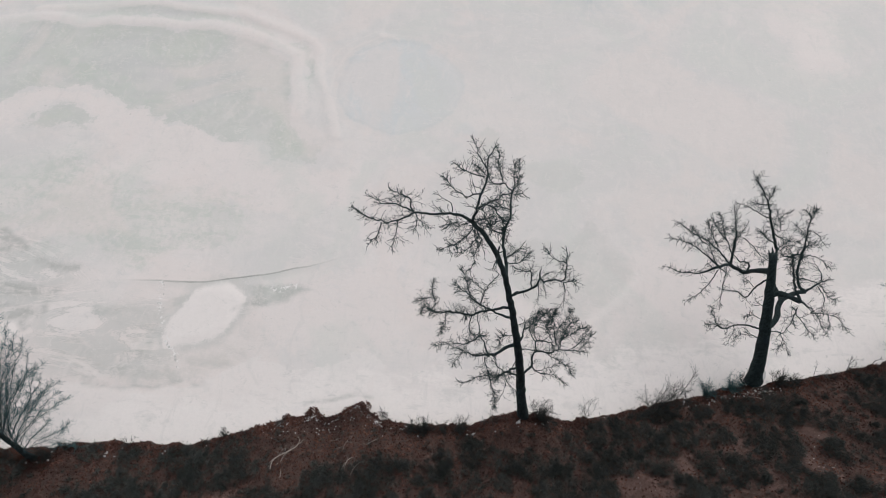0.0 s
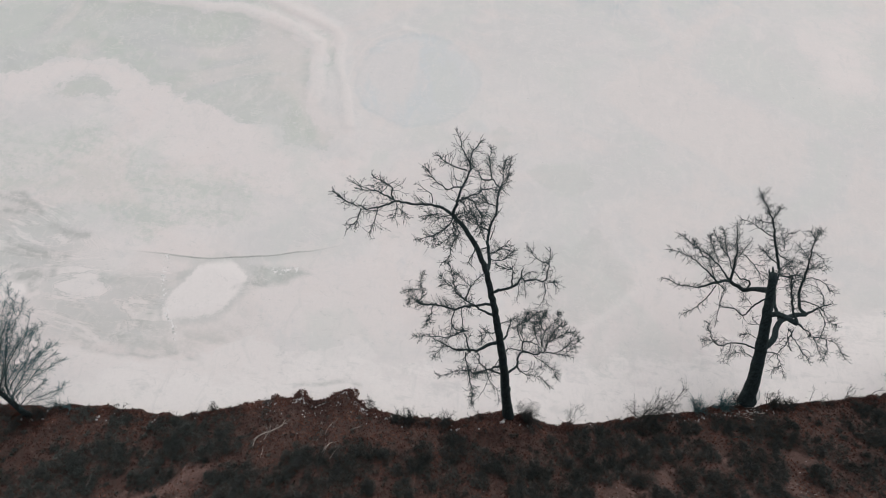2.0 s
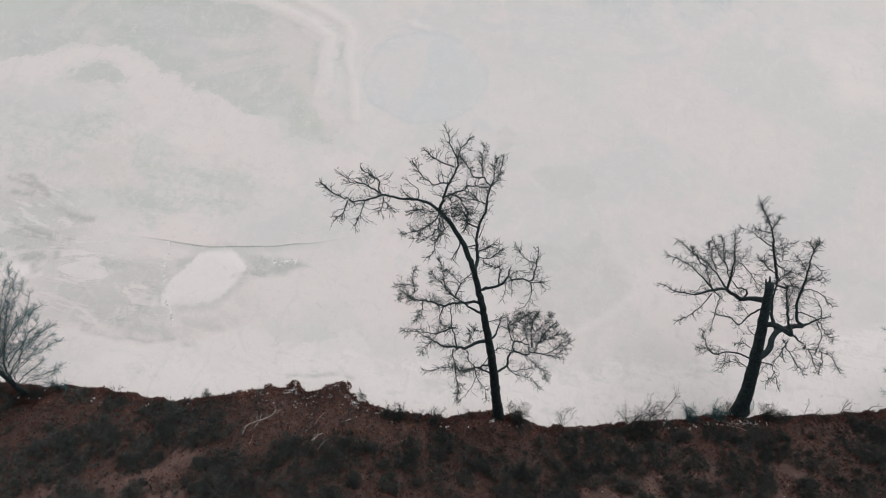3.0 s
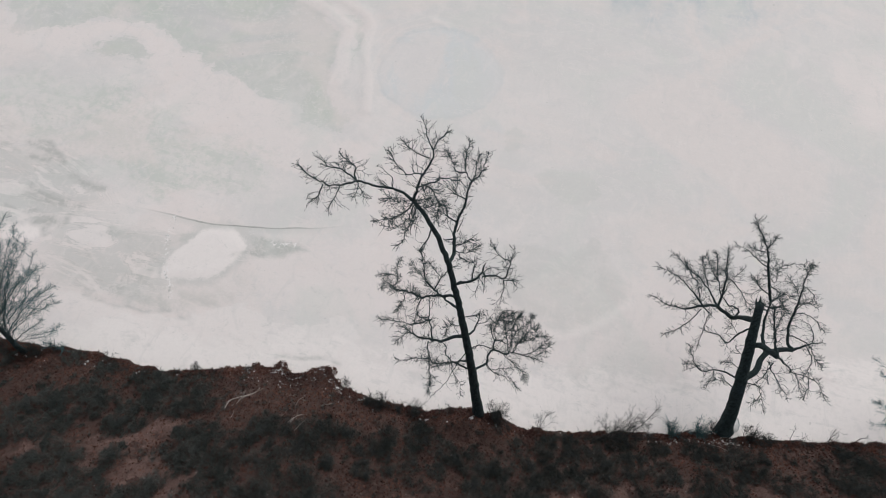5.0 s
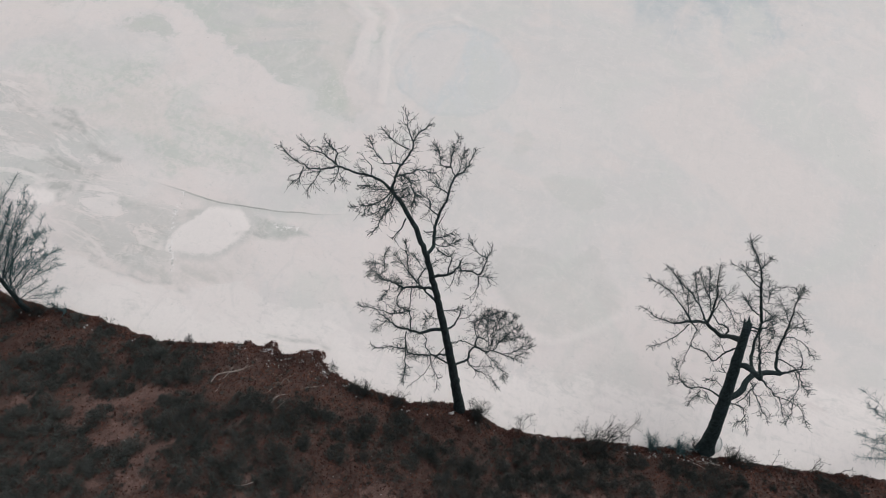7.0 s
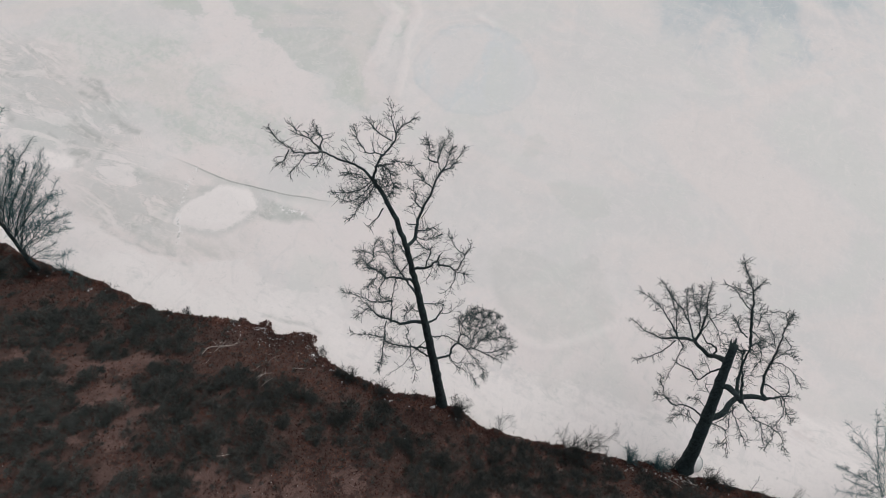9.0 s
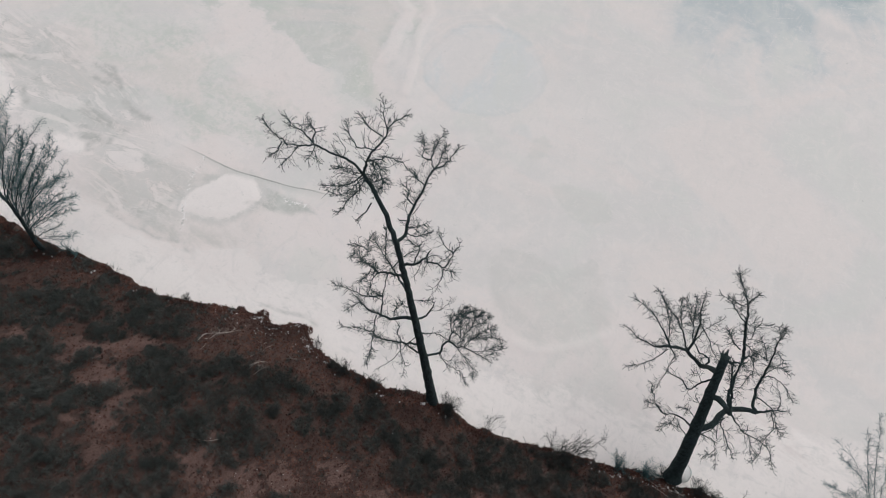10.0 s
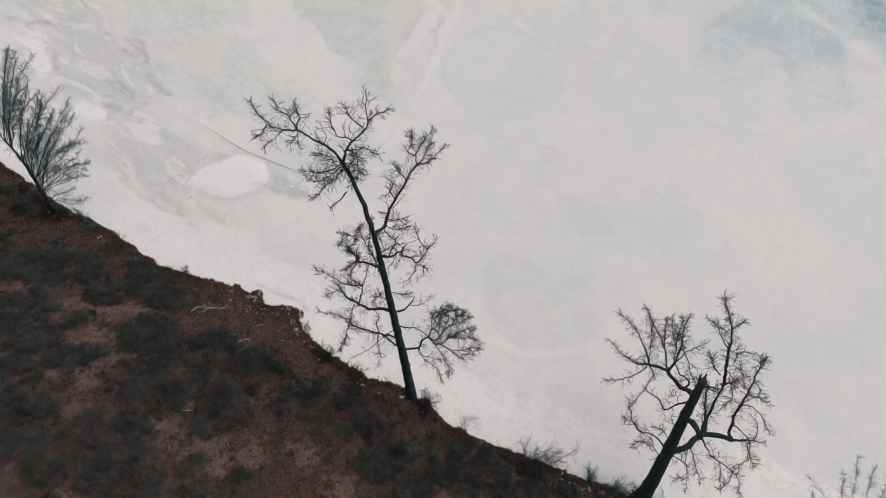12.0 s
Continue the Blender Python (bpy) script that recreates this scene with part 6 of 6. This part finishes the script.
# ---- fallen sticks, snow remnants ----
def stick(label, seed, r, *spots):
    rng = random.Random(seed)
    pts = [Vector((x, y, ground(x, y) + h)) for x, y, h in spots]
    pts = pts[:1] + [p + Vector((rng.gauss(0, 0.05), rng.gauss(0, 0.05), rng.gauss(0, 0.04))) for p in pts[1:-1]] + pts[-1:]
    root = thing("fallen_branch", pts[0], label, "branch", "fallen branches")
    line, share, length = curve_through(pts, 0.1)
    v, f = [], []
    tube(v, f, line, [r * (1 - 0.65 * s) for s in share], 6, 0.08, rng)
    link_mesh("stem", v, f, DEADWOOD, root)
    v, f = [], []
    for _ in range(int(length * 5) + 1):
        i = rng.randrange(len(line) // 3, len(line))
        along = (line[i] - line[i - 1]).normalized()
        twig(v, f, line[i], along + Vector((rng.gauss(0, 0.6), rng.gauss(0, 0.6), 0.1)), rng.uniform(0.2, 0.5), r * 0.3, rng, 1, 0.0)
    if v:
        link_mesh("twig_spray", v, f, DEADWOOD, root, kind="stuff")


WHITE = "bleached fallen branch with broken twigs on the slope"
stick(WHITE, 61, 0.019, (-6.72, 1.62, 0.06), (-6.68, 1.86, 0.12), (-6.60, 2.12, 0.16), (-6.20, 2.42, 0.20), (-5.90, 2.66, 0.26), (-5.82, 3.04, 0.34))
stick(WHITE, 68, 0.014, (-6.60, 1.80, 0.05), (-6.40, 2.10, 0.10), (-6.15, 2.28, 0.14), (-5.84, 2.75, 0.22))
stick(WHITE, 69, 0.011, (-6.85, 1.72, 0.04), (-6.78, 2.02, 0.12), (-6.50, 2.30, 0.18), (-6.30, 2.40, 0.2))
STICK = "thin pale fallen stick among the dead leaves"
stick(STICK, 63, 0.010, (-3.8, 2.7, 0.04), (-3.65, 3.0, 0.35), (-3.5, 3.25, 0.62))
stick(STICK, 64, 0.010, (-3.2, 1.7, 0.04), (-3.0, 1.98, 0.50), (-2.85, 2.2, 1.0))
stick(STICK, 65, 0.009, (-3.6, 1.9, 0.04), (-3.4, 2.2, 0.4), (-3.35, 2.35, 0.55))
stick(STICK, 66, 0.009, (-2.5, 3.5, 0.15), (-2.8, 3.2, 0.15))
stick(STICK, 70, 0.010, (-6.25, 1.67, 0.06), (-6.2, 1.45, 0.08), (-6.1, 1.23, 0.05))
stick(STICK, 71, 0.010, (-3.33, 2.46, 0.1), (-3.41, 2.14, 0.16), (-3.49, 1.55, 0.1))
stick(STICK, 72, 0.009, (-4.23, 3.33, 0.06), (-4.28, 3.05, 0.08))
stick(STICK, 73, 0.009, (-4.05, 2.51, 0.06), (-4.04, 2.25, 0.10))
ROOT = "bleached exposed root on the lip under the leaning tree"
stick(ROOT, 74, 0.014, (14.4, 7.75, 0.05), (14.8, 7.70, 0.16), (15.2, 7.85, 0.12))
stick(ROOT, 75, 0.012, (15.3, 7.80, 0.05), (15.7, 7.75, 0.15), (16.1, 7.90, 0.10))
stick(ROOT, 76, 0.011, (14.7, 7.45, 0.04), (15.0, 7.30, 0.12), (15.4, 7.35, 0.08))
stick(STICK, 67, 0.011, (-1.9, -1.2, 0.15), (-2.2, -1.5, 0.15), (-2.5, -1.6, 0.12))

rr = random.Random(71)
for _ in range(120):
    x = rr.gauss(15.0, 1.1)
    y = shore(x) - rr.uniform(-0.05, 0.42)
    s = rr.uniform(0.022, 0.065)
    tagged(blob("stone", (x, y, ground(x, y) + 0.02), (s, s * 0.8, s * 0.8), STONE if rr.random() < 0.5 else SNOW, rr, 0.8), "rough pale stone capped with old snow by the leaning tree", "stone", "stones by the leaning tree")

rs = random.Random(77)
for x, y, s in ((1.9, 4.3, 0.16), (1.6, 4.25, 0.10), (3.75, 4.9, 0.15), (5.05, 5.05, 0.16), (5.3, 5.2, 0.12), (4.7, 5.0, 0.08), (-0.65, 3.85, 0.09), (-18.0, 0.75, 0.16),
                (-17.6, 0.85, 0.2), (-17.1, 1.0, 0.13), (-14.6, 1.45, 0.12), (-14.2, 1.5, 0.08), (-2.7, 4.35, 0.18), (-2.4, 4.2, 0.10), (-3.0, 4.6, 0.12),
                (-10.9, 2.0, 0.10), (-10.2, 2.3, 0.08), (-6.9, 3.7, 0.07),
                (15.2, 7.0, 0.08), (-12.3, 1.6, 0.09), (-18.65, 1.02, 0.2), (-17.24, 1.38, 0.13), (-14.65, 1.6, 0.16), (-12.15, 1.85, 0.14), (-12.1, 1.98, 0.1),
                (3.88, 4.95, 0.2), (-0.66, 3.92, 0.13), (1.59, 4.46, 0.16), (4.32, 5.55, 0.18), (4.69, 5.5, 0.16), (3.97, 5.12, 0.16), (3.53, 2.99, 0.07), (4.76, 2.24, 0.05)):
    tagged(blob("snow_patch", (x, y, ground(x, y) + 0.01), (s * 0.55, s * 0.34, s * 0.2), SNOW, rs), "small remnant of old white snow on the bank", "snow", "snow remnants")


# ---- half ring of refrozen ice beside the leaning trunk's foot ----
def build_ice_collar():
    cx, cy, rx, ry, n = 15.55, 8.98, 0.60, 0.52, 22
    root = thing("ice_collar", (cx, cy, 0.02), "thin grey crescent of refrozen ice beside the leaning trunk", "ice")
    rng = random.Random(5)
    arc = []
    for i in range(n):
        a = radians(-58 + i * 6.0)
        k = 1 + 0.06 * noise.noise((i * 0.3, 2.0, 0))
        arc.append((cx + math.cos(a) * rx * k, cy + math.sin(a) * ry * k, 0.07))
    v, f = [], []
    tube(v, f, arc, [0.020 * min(1.0, (i + 1) / 6, (n - i) / 6) for i in range(n)], 6, 0.1, rng)
    link_mesh("rim", v, f, ICE, root, "grey wet lip of ice")
    v = [(cx, cy, 0.06)] + [(x, y, 0.06) for x, y, _ in arc] + [(x, y, -0.06) for x, y, _ in arc]
    f = [(0, 1 + k, 2 + k) for k in range(n - 1)] + [(2 + k, 1 + k, n + 1 + k, n + 2 + k) for k in range(n - 1)]
    link_mesh("sheet", v, f, GREY_ICE, root, "thin pale grey ice")


build_ice_collar()
